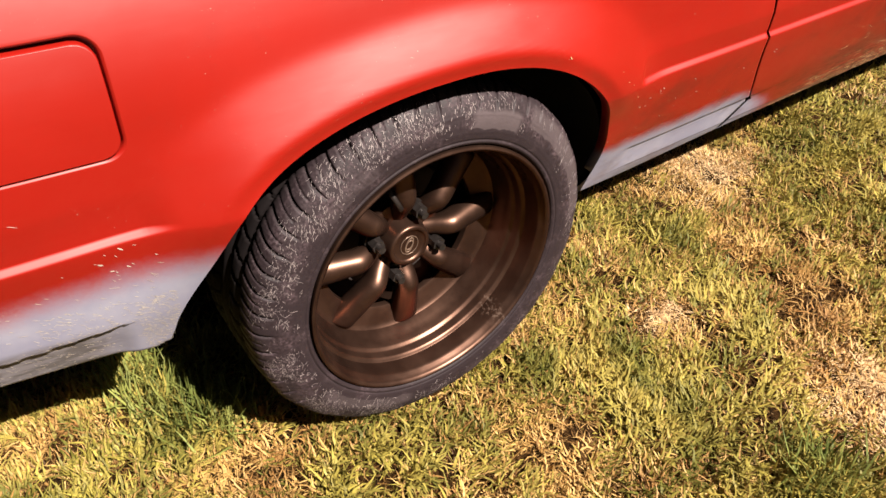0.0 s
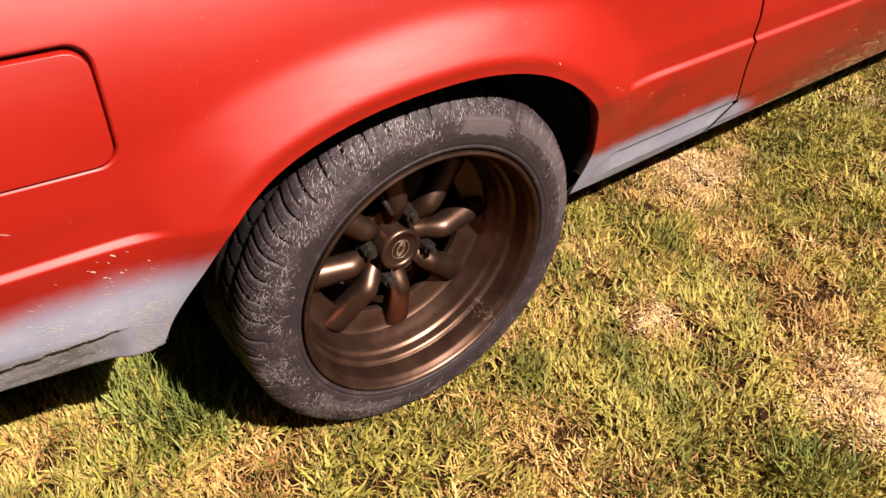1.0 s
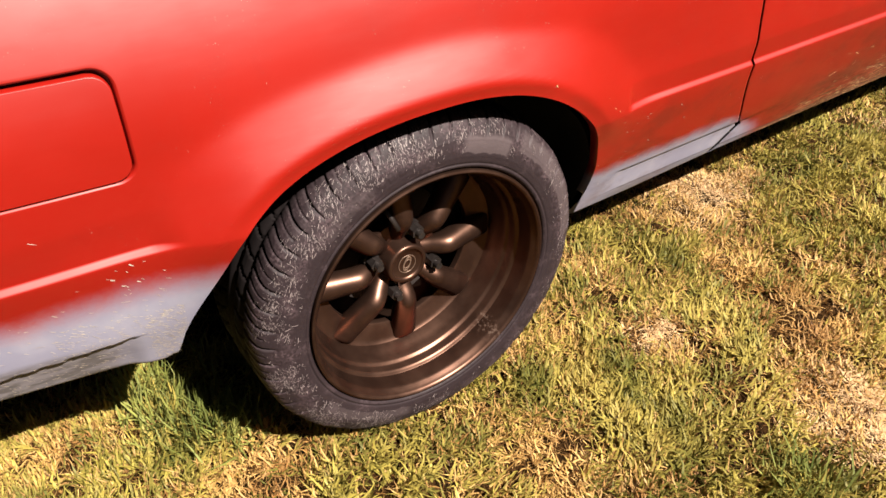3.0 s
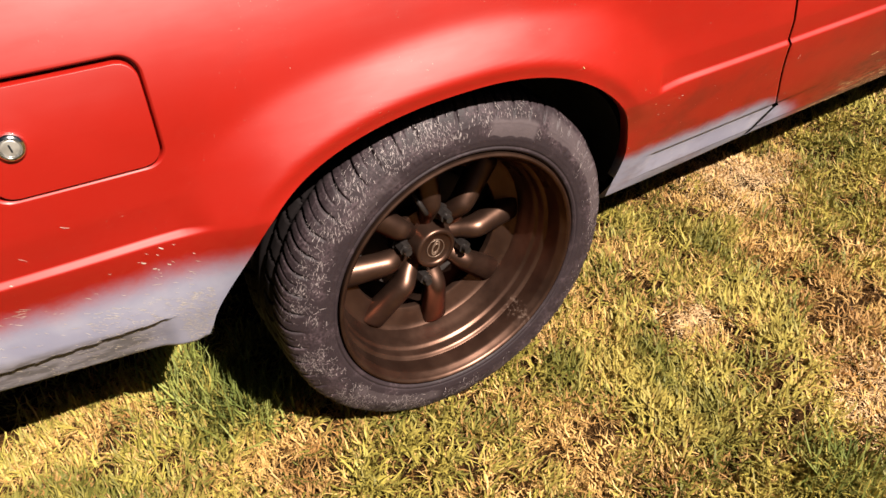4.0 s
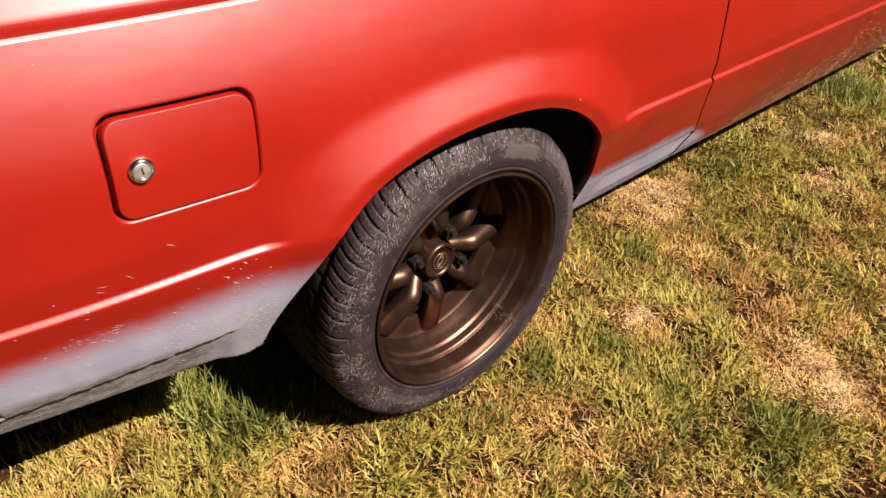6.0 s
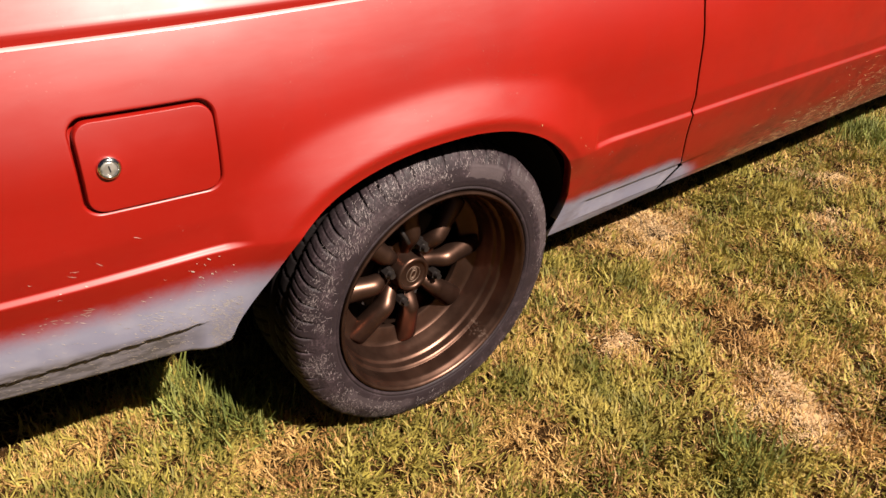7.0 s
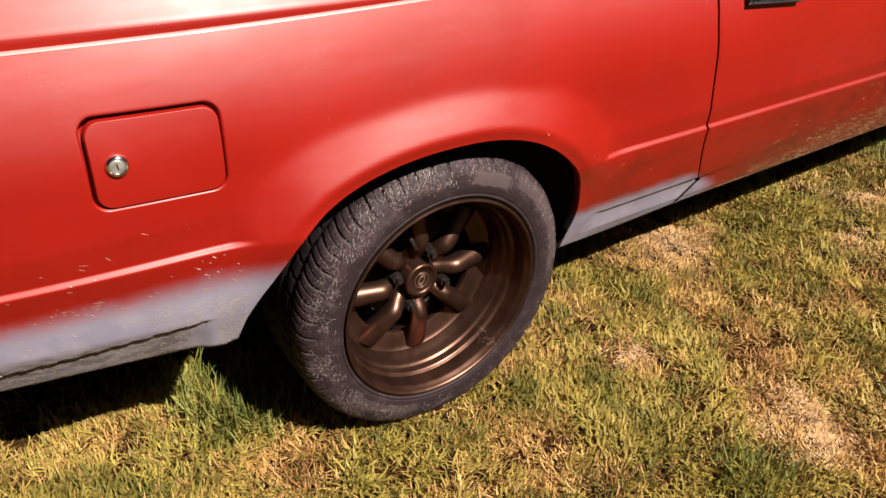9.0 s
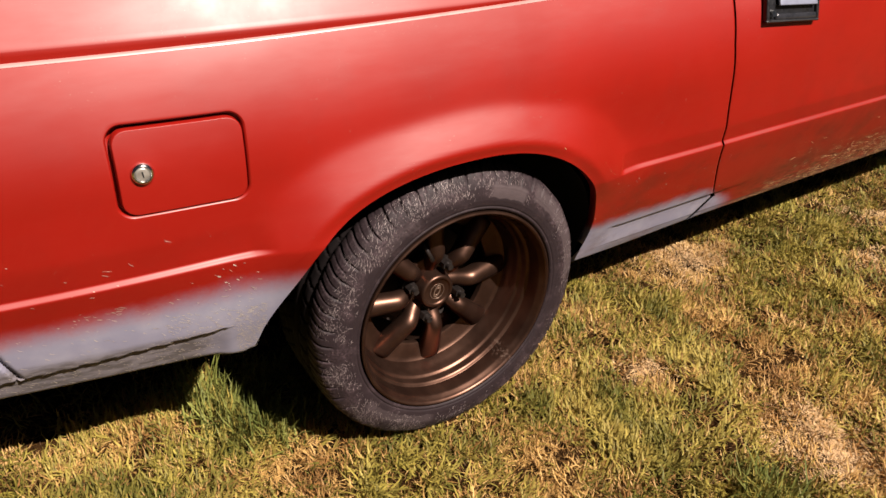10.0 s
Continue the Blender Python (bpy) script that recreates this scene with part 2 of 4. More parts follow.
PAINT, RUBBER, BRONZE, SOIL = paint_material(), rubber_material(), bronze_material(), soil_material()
# its pale colour alone makes the shoulder edge a bright line
EDGE_LINE = plain("pale_edge_line", (0.36, 0.168, 0.156), 0.38, 0.0, 60.0, 0.06)
BLACK = plain("black_plastic", (0.010, 0.010, 0.012), 0.32)
GLOSS = plain("glossy_black_plastic", (0.020, 0.020, 0.024), 0.14)
LINER = plain("sooty_underside_gap_black", (0.010, 0.009, 0.009), 0.9, spec=0.1)
NUT = plain("black_steel", (0.024, 0.019, 0.018), 0.36, 0.5)
CHROME = plain("worn_chrome", (0.72, 0.72, 0.72), 0.16, 1.0, 90, 0.08)
ALLOY = plain("satin_alloy", (0.24, 0.255, 0.34), 0.40, 0.40, 90, 0.05)
STEEL = plain("dull_steel", (0.372, 0.342, 0.312), 0.38, 0.7)
DRUM = plain("dark_iron", (0.03, 0.022, 0.02), 0.7, 0.4)
EMBLEM = plain("pale_emblem_paint", (0.17, 0.11, 0.08), 0.4, 0.5)
TAN = blade_material("tan_clipping", (0.300, 0.140, 0.050), (0.720, 0.500, 0.280), (0.520, 0.310, 0.140))
STRAW = blade_material("dry_straw", (0.1800, 0.0900, 0.0280), (0.6300, 0.4050, 0.1640), (0.4672, 0.2773, 0.0741), (0.2499, 0.1037, 0.0293))
GREEN = blade_material("green_blade", (0.0520, 0.0520, 0.0070), (0.3300, 0.2660, 0.0460), (0.4200, 0.3080, 0.0780), (0.0409, 0.0617, 0.0081))
PALE = blade_material("bleached_mat", (0.4200, 0.2550, 0.1250), (0.7000, 0.4900, 0.2800), (0.5616, 0.3780, 0.1792))
THATCH = blade_material("old_thatch", (0.030, 0.0120, 0.0030), (0.190, 0.096, 0.0250), (0.090, 0.040, 0.0100))
TUFT = blade_material("lush_blade", (0.050, 0.064, 0.010), (0.200, 0.220, 0.046), (0.250, 0.240, 0.060), (0.034, 0.054, 0.010))
GRIT = blade_material("grey_clipping", (0.090, 0.068, 0.068), (0.340, 0.280, 0.275), (0.185, 0.148, 0.146))
FLAKE = blade_material("dry_clipping", (0.396, 0.324, 0.264), (0.57, 0.504, 0.432), (0.48, 0.408, 0.336))


# ---- building helpers ----
def mesh_of(name, verts, faces, material, smooth=True):
    me = bpy.data.meshes.new(name)
    me.from_pydata(verts, [], faces)
    me.validate()
    me.materials.append(material)
    if smooth:
        me.polygons.foreach_set("use_smooth", [True] * len(me.polygons))
    return me


def under(ob, parent):
    ob.parent = parent
    return ob


def part(name, me, parent, label=""):
    return tagged(under(new(name, me), parent), label)


def from_bm(name, bm, material, smooth=True):
    me = bpy.data.meshes.new(name)
    bmesh.ops.recalc_face_normals(bm, faces=bm.faces)
    bm.to_mesh(me)
    bm.free()
    me.materials.append(material)
    me.polygons.foreach_set("use_smooth", [smooth] * len(me.polygons))
    return me


def hard_edges(me, degrees):
    bm = bmesh.new()
    bm.from_mesh(me)
    for e in bm.edges:
        if len(e.link_faces) == 2 and e.calc_face_angle(0) > radians(degrees):
            e.smooth = False
    bm.to_mesh(me)
    bm.free()
    return me


def grid_mesh(name, pts, material, closed_u=False, closed_v=False, flip=False):
    """A sheet through rows of points; equal neighbours are merged into one vertex."""
    ids, verts, faces = {}, [], []
    n, k = len(pts), len(pts[0])

    def at(p):
        key = (round(p[0], 6), round(p[1], 6), round(p[2], 6))
        if key not in ids:
            ids[key] = len(verts)
            verts.append(key)
        return ids[key]

    idx = [[at(p) for p in row] for row in pts]
    for i in range(n if closed_u else n - 1):
        for j in range(k if closed_v else k - 1):
            q = [idx[i][j], idx[(i + 1) % n][j], idx[(i + 1) % n][(j + 1) % k], idx[i][(j + 1) % k]]
            q = [a for t, a in enumerate(q) if a != q[t - 1]]
            if len(q) > 2 and len(set(q)) == len(q):
                faces.append(q[::-1] if flip else q)
    return mesh_of(name, verts, faces, material)


def lathe(name, profile, material, steps=128, centre=(0.0, 0.0, 0.272), closed=False):
    """A turned body round the wheel's axle; profile rows are (radius, y)."""
    cx, cy, cz = centre
    rows = []
    for i in range(steps):
        a = 2 * math.pi * i / steps
        rows.append([(cx + r * math.cos(a), cy + y, cz + r * math.sin(a)) for r, y in profile])
    return grid_mesh(name, rows, material, closed_u=True, closed_v=closed)


def smooth_path(rows, n):
    """n points on a Catmull-Rom curve through rows of equal length."""
    p = np.array(rows, float)
    p = np.vstack([2 * p[0] - p[1], p, 2 * p[-1] - p[-2]])
    out = []
    for u in np.linspace(0, len(rows) - 1.000001, n):
        i, t = int(u), u - int(u)
        a, b, c, d = p[i:i + 4]
        out.append(0.5 * (2 * b + (c - a) * t + (2 * a - 5 * b + 4 * c - d) * t * t + (3 * b - a - 3 * c + d) * t ** 3))
    return np.array(out)


def step(a, b, x):
    t = min(1.0, max(0.0, (x - a) / (b - a)))
    return t * t * (3 - 2 * t)


def soft_ramp(u, w):
    """max(0, u) with a bend of width w."""
    return (u + math.sqrt(u * u + w * w)) / 2 - w * 0.03


# ---- the car's side ----
ARCH_X, ARCH_Z, ARCH_UP, ARCH_FRONT, ARCH_REAR = 0.004, 0.27, 0.3195, 0.343, 0.368
SHOULDER = 0.799
REAR_END, FRONT_END = -1.15, 2.6


def arch_ratio(x, z):
    """1 on the edge of the wheel opening, more outside it."""
    dx, dz = x - ARCH_X, max(0.0, z - ARCH_Z)
    if dx > 0:
        return ((dx / ARCH_FRONT) ** 2.15 + (dz / ARCH_UP) ** 2.15) ** (1 / 2.15)
    rear = ARCH_REAR - 0.027 * math.exp(-((z - 0.43) / 0.085) ** 2) + 0.010 * step(0.30, 0.27, z)
    return ((-dx / rear) ** 2.3 + (dz / ARCH_UP) ** 2.3) ** (1 / 2.3)


@functools.lru_cache(None)
def arch_height(x):
    """Height of the wheel opening's edge at a length."""
    lo, hi = ARCH_Z, ARCH_Z + ARCH_UP
    if arch_ratio(x, lo + 1e-5) >= 1:
        return lo
    for _ in range(26):
        mid = (lo + hi) / 2
        lo, hi = (mid, hi) if arch_ratio(x, mid) < 1 else (lo, mid)
    return hi


def crease_z(x):
    return 0.495 + 0.036 * (x + 0.36) if x < 0 else 0.478 - 0.006 * (x - 0.35)


def lift(x, z):
    """The shoulder rises a little towards the front."""
    return z + max(0.0, (z - 0.76) / 0.039) * 0.018 * (x + 0.35)


def shear(x, z):
    """Rows of the rear wing run down with its crease and seam."""
    if x > 0.35:
        return z - 0.006 * (x - 0.35) * float(np.interp(z, (0.41, 0.45, 0.50, 0.54), (0.0, 1.0, 1.0, 0.0)))
    if x > -0.36:
        return z
    back = -0.36 - max(x, -0.86)
    return z - back * float(np.interp(z, (0.275, 0.330, 0.362, 0.45, 0.52, 0.56), (0.0, 0.068, 0.068, 0.036, 0.036, 0.0)))


def foot_z(x):
    """The lower edge of the side."""
    if x < ARCH_X:
        return 0.272 + 0.010 * (1 - math.exp(min(0.0, x + 0.385) / 0.06)) + 0.006 * min(1.0, max(0.0, (x + 0.386) / 0.013)) ** 2
    return 0.222 + 0.010 * step(0.42, 0.76, x)


def side_y(x, z):
    """How far in the car's side lies at a length and height."""
    y = 0.118 * (min(x, 0.1) - 0.1) ** 2 + 0.016 * max(0.0, x - 0.1)
    y += (1.5 - 0.8 * step(0.62, 1.05, x)) * max(0.0, z - 0.62) ** 2
    zc = crease_z(x)
    deep = 0.0066 * step(-0.328, -0.372, x) if x < 0 else 0.0060 * step(0.351, 0.360, x)
    e = z - zc
    half = 0.0042 if x < 0 else 0.0040
    if e > half:
        y += deep * soft_ramp(1 - (e - half) / (0.047 if x < 0 else 0.036), 0.10)
    elif e > -half:
        k = (e + half) / (2 * half)
        y += deep * (k if x > 0 else 0.35 * k + 0.65 * k * k * (3 - 2 * k))
    # slow tuck towards the crease behind the wheel
    y += 0.25 * max(0.0, 0.60 - max(z, zc)) ** 2 * step(-0.22, -0.42, x)
    slopes = (0.30, 0.16, 0.33) if x < 0 else (0.24, 0.30, 0.42)
    bends = (zc - 0.004, 0.446 + (0.045 * (x + 0.36) if x < -0.36 else 0.0), 0.358)
    y += slopes[0] * soft_ramp(bends[0] - z, 0.004) + (slopes[1] - slopes[0]) * soft_ramp(bends[1] - z, 0.02) + (slopes[2] - slopes[1]) * soft_ramp(bends[2] - z, 0.02)
    up = z - foot_z(x)
    if up < 0.016:
        y += 0.013 * (1 - up / 0.016) ** 2
    # flare round the wheel opening
    d = (arch_ratio(x, z) - 1) * 0.30
    wide = 0.070 + 0.014 * step(-0.10, -0.30, x) + 0.022 * step(0.12, 0.28, x)
    t = (d - 0.018) / (wide - 0.018)
    slope = 1 - soft_ramp(1 - soft_ramp(1 - t, 0.16), 0.06)
    front = step(0.10, 0.25, x)
    flare = 0.0305 * step(0.30 + 0.10 * front, 0.50 + 0.06 * front, z) * (1 - 0.8 * step(-0.24, -0.38, x)) * slope
    flare -= 0.0055 * step(0.023, 0.0, d) * step(0.42, 0.54, z)
    y -= flare - 0.0100 * step(0.28, 0.05, d) * step(0.44, 0.56, z)
    # seams
    if x < -0.40:
        s = (0.355 - 0.068 * (-0.41 - x)) + 0.0012 * math.sin(x * 190) + 0.0011 * math.sin(x * 431) - z
        if s > 0:
            y += 0.0075 * min(1.0, s / 0.0008) * step(-0.40, -0.43, x)
        if x < -0.69 and 0.335 < z < 0.44:
            s = abs((x + 0.708) + (z - 0.342) * 0.42)
            if s < 0.006:
                y += 0.012 * (1 - s / 0.006)
    elif x > 0.40:
        s = 0.319 - z
        if s > 0:
            y += 0.0055 * step(0.08, 0.010, s) * min(1.0, s / 0.0008) * step(0.40, 0.44, x) * step(0.88, 0.74, x)
    return y


def side_point(x, z, lift=0.0):
    h = 0.002
    n = Vector(((side_y(x + h, z) - side_y(x - h, z)) / (2 * h), -1.0, (side_y(x, z + h) - side_y(x, z - h)) / (2 * h))).normalized()
    return Vector((x, side_y(x, z), z)) + n * lift, n


def gap_x(z):
    """The rear edge of the door."""
    x = 0.655 - 0.14 * (min(z, 0.69) - 0.47)
    x += 1.05 * max(0.0, 0.47 - z) ** 1.6 if z > 0.30 else 1.05 * 0.17 ** 1.6 - 0.95 * (0.30 - z)
    return x - 0.0025 * step(0.48, 0.56, z)


def levels(lo, hi):
    """Heights for the rows of the side, closer together at creases and seams."""
    out, z = [], lo
    while z < hi - 1e-6:
        out.append(z)
        if 0.465 < z < 0.515:
            z += 0.0013
        elif 0.33 < z < 0.366 or 0.314 < z < 0.324:
            z += 0.001
        elif z < 0.40:
            z += 0.0022
        else:
            z += 0.006
    edges = [0.4740, 0.4820]            # both sides of the front crease ledge
    return sorted([z for z in out if min(abs(z - e) for e in edges) > 0.0009] + [e for e in edges if lo < e < hi] + [hi])


FUEL = (-0.541, -0.3628, 0.589, 0.7178)                  # opening of the filler flap
FUEL_BOX = (-0.57, -0.335, 0.562, 0.748)


def rear_columns():
    xs = list(np.arange(REAR_END, -0.79, 0.02)) + list(np.arange(-0.79, -0.70, 0.003)) + list(np.arange(-0.70, FUEL_BOX[0], 0.006))
    xs += list(np.linspace(FUEL_BOX[0], FUEL_BOX[1], 40))
    xs += [-0.3725, -0.370, -0.3675, -0.365]
    xs += [ARCH_X - ARCH_REAR * math.cos(a) for a in np.linspace(0.02, math.pi / 2, 150) if ARCH_X - ARCH_REAR * math.cos(a) > FUEL_BOX[1] + 0.003]
    xs += [ARCH_X + ARCH_FRONT * math.sin(a) for a in np.linspace(0.04, math.pi / 2, 70)]
    xs += list(np.arange(ARCH_X + ARCH_FRONT + 0.004, 0.60, 0.006)) + [0.60]
    return sorted(set(round(float(v), 5) for v in xs))


def panel_zs():
    zs = levels(0.222, SHOULDER)
    zs = [z for z in zs if not FUEL_BOX[2] - 0.004 < z < FUEL_BOX[3] + 0.004]
    return sorted(zs + list(np.linspace(FUEL_BOX[2], FUEL_BOX[3], 32)))


def round_rect(cx, cz, hx, hz, r, dx, dz):
    """Where the ray from the middle along (dx, dz) leaves the rounded rectangle."""
    lo, hi = 0.0, 10.0
    for _ in range(40):
        t = (lo + hi) / 2
        qx, qz = max(0.0, abs(dx * t) - hx + r), max(0.0, abs(dz * t) - hz + r)
        inside = math.hypot(qx, qz) <= r and abs(dx * t) <= hx and abs(dz * t) <= hz
        lo, hi = (t, hi) if inside else (lo, t)
    return cx + dx * lo, cz + dz * lo


def quarter_panel(car):
    xs, zs = rear_columns(), panel_zs()
    rows = []
    for x0 in xs:
        w = step(0.36, 0.60, x0)
        row = []
        for z in zs:
            x = x0 + w * (gap_x(z) - 0.60)
            lo = foot_z(x)
            if ARCH_X - ARCH_REAR - 0.01 < x0 < ARCH_X + ARCH_FRONT:
                lo = max(lo, arch_height(x0))
            zz = max(lift(x, shear(x, z)), lo)
            row.append((x, side_y(x, zz), zz))
        rows.append(row)
    ids, verts, faces = {}, [], []

    def at(p):
        key = (round(p[0], 6), round(p[1], 6), round(p[2], 6))
        if key not in ids:
            ids[key] = len(verts)
            verts.append(key)
        return ids[key]

    x0, x1, z0, z1 = FUEL_BOX
    for i in range(len(xs) - 1):
        for j in range(len(zs) - 1):
            mx, mz = (xs[i] + xs[i + 1]) / 2, (zs[j] + zs[j + 1]) / 2
            if x0 < mx < x1 and z0 < mz < z1:
                continue
            q = [at(rows[i][j]), at(rows[i + 1][j]), at(rows[i + 1][j + 1]), at(rows[i][j + 1])]
            q = [a for t, a in enumerate(q) if a != q[t - 1]]
            if len(q) > 2 and len(set(q)) == len(q):
                faces.append(q)
    # ring from the box to the rounded opening of the filler flap, and its return
    bx = [x for x in xs if x0 - 1e-4 <= x <= x1 + 1e-4]
    bz = [z for z in zs if z0 - 1e-6 <= z <= z1 + 1e-6]
    loop = [(x, bz[0]) for x in bx] + [(bx[-1], z) for z in bz[1:]] + [(x, bz[-1]) for x in bx[-2::-1]] + [(bx[0], z) for z in bz[-2:0:-1]]
    fx, fz, hx, hz = (FUEL[0] + FUEL[1]) / 2, (FUEL[2] + FUEL[3]) / 2, (FUEL[1] - FUEL[0]) / 2, (FUEL[3] - FUEL[2]) / 2
    rings = []
    for x, z in loop:
        ix, iz = round_rect(fx, fz, hx + 0.0019, hz + 0.0019, 0.0239, x - fx, z - fz)
        col = [(x, side_y(x, z), z)]
        for f in (0.5, 0.9):
            px, pz = x + (ix - x) * f, z + (iz - z) * f
            col.append((px, side_y(px, pz), pz))
        y = side_y(ix, iz)
        for grow, back in ((0.0019, 0.0), (0.0013, 0.0), (0.0009, 0.0002), (-0.0009, 0.0018), (-0.0015, 0.0032), (-0.0021, 0.0125), (-0.013, 0.0130)):
            px, pz = round_rect(fx, fz, hx + grow, hz + grow, 0.022 + grow, x - fx, z - fz)
            col.append((px, y + back, pz))
        rings.append(col)
    for i in range(len(rings)):
        a, b = rings[i], rings[(i + 1) % len(rings)]
        for j in range(len(a) - 1):
            faces.append([at(a[j]), at(a[j + 1]), at(b[j + 1]), at(b[j])])
    # rolled lip of the wheel opening and of the foot
    edge = [(x, side_y(x, max(foot_z(x), arch_height(x))), max(foot_z(x), arch_height(x))) for x in xs if ARCH_X - ARCH_REAR - 0.009 < x < ARCH_X + ARCH_FRONT - 1e-4]
    for (ax, ay, az), (bx_, by, bz_) in zip(edge, edge[1:]):
        for k0, k1 in ((0.0, 0.003), (0.003, 0.018)):
            faces.append([at((ax, ay + k0, az)), at((ax, ay + k1, az)), at((bx_, by + k1, bz_)), at((bx_, by + k0, bz_))])
    me = mesh_of("quarter_panel", verts, faces, PAINT)
    bm = bmesh.new()
    bm.from_mesh(me)
    bmesh.ops.recalc_face_normals(bm, faces=bm.faces)
    bm.to_mesh(me)
    bm.free()
    hard_edges(me, 50)
    ob = part("quarter_panel", me, car, "faded red rear wing with grey primer sprayed along its foot")
    mod = ob.modifiers.new("thickness", "SOLIDIFY")
    mod.thickness, mod.offset = 0.0012, -1 if sum(p.normal.y for p in me.polygons) < 0 else 1
    return ob


def fuel_door(car):
    fx, fz = (FUEL[0] + FUEL[1]) / 2 + 0.0012, (FUEL[2] + FUEL[3]) / 2 - 0.0018
    hx, hz = (FUEL[1] - FUEL[0]) / 2 - 0.0048, (FUEL[3] - FUEL[2]) / 2 - 0.0046
    n = 96
    cols = []
    for i in range(n):
        a = 2 * math.pi * i / n
        dx, dz = math.cos(a) * hx, math.sin(a) * hz
        px, pz = round_rect(fx, fz, hx, hz, 0.020, dx, dz)
        col = []
        for f, deep in ((0.0, 0.0), (0.5, 0.0), (0.9, 0.0), (0.978, 0.0), (0.982, 0.0), (0.985, 0.0002), (0.992, 0.0010), (0.997, 0.0020), (1.0, 0.0036), (1.0, 0.011)):
            x, z = fx + (px - fx) * f, fz + (pz - fz) * f
            col.append((x, side_y(x, z) - 0.0008 + deep, z))
        cols.append(col)
    ob = part("fuel_door", grid_mesh("fuel_door", cols, PAINT, closed_u=True, flip=True), car, "red fuel filler flap with rounded corners and a dark gap round it")
    lx, lz = -0.5035, 0.6525
    p, nrm = side_point(lx, lz, 0.0)
    turn = nrm.to_track_quat("Z", "Y").to_matrix().to_4x4()
    place = Matrix.Translation(p) @ turn

    def turned(name, prof, mat, steps=40):
        rows = [[tuple(place @ Vector((r * math.cos(a), r * math.sin(a), h))) for r, h in prof] for a in (2 * math.pi * i / steps for i in range(steps))]
        return grid_mesh(name, rows, mat, closed_u=True)

    part("lock_collar", hard_edges(turned("lock_collar", [(0.0110, -0.001), (0.0142, 0.0), (0.0150, 0.002), (0.0144, 0.004), (0.0124, 0.0062), (0.0110, 0.0066), (0.0100, 0.0055), (0.0097, 0.003)], CHROME), 50), ob, "worn chrome lock collar")
    bm = bmesh.new()
    part("lock_barrel", turned("lock_barrel", [(0.0, 0.0052), (0.005, 0.0052), (0.0075, 0.0050), (0.0093, 0.0045), (0.0097, 0.003)], STEEL), ob, "dull steel lock barrel with a key slot")
    bmesh.ops.create_cube(bm, size=1.0, matrix=place @ pose(0, 0, 0.0052, 0, 0, 8) @ Matrix.Diagonal((0.0018, 0.0085, 0.0012, 1)))
    part("key_slot", from_bm("key_slot", bm, BLACK, False), ob)
    return ob


def door(car):
    zs = levels(0.222, SHOULDER)
    rows = []
    for u in [0.0, 0.001, 0.003] + list(np.linspace(0.006, 1, 150) ** 1.25):
        row = []
        for z in zs:
            lead = gap_x(z) + 0.0058 + 0.0120 * step(0.325, 0.300, z)
            x = lead + u * (FRONT_END - lead)
            z = max(lift(x, shear(x, z)), foot_z(x))
            row.append((x, side_y(x, z), z))
        if u == 0.0:
            # the door's edge return is coloured black so the gap stays dark
            dark_edge = [[(x, y + k, z) for x, y, z in row] for k in (0.0175, 0.0015)]
            rows.append([(x, y + 0.0015, z) for x, y, z in row])
        rows.append(row)
    me = hard_edges(grid_mesh("door", rows, PAINT), 50)
    # dark sheet added behind the gap, standing in for its shade
    backing = [[(gap_x(z) + k, side_y(gap_x(z), z) + 0.022, z) for k in (-0.02, 0.0, 0.03)] for z in zs[::3]]
    part("gap_backing", grid_mesh("gap_backing", backing, LINER), car)
    ob = part("door", me, car, "faded red door, its foot caked with dried mud and clippings")
    part("door_dark_edge", grid_mesh("door_dark_edge", dark_edge, LINER), ob, "door's rear edge coloured black to keep the gap dark")
    return ob


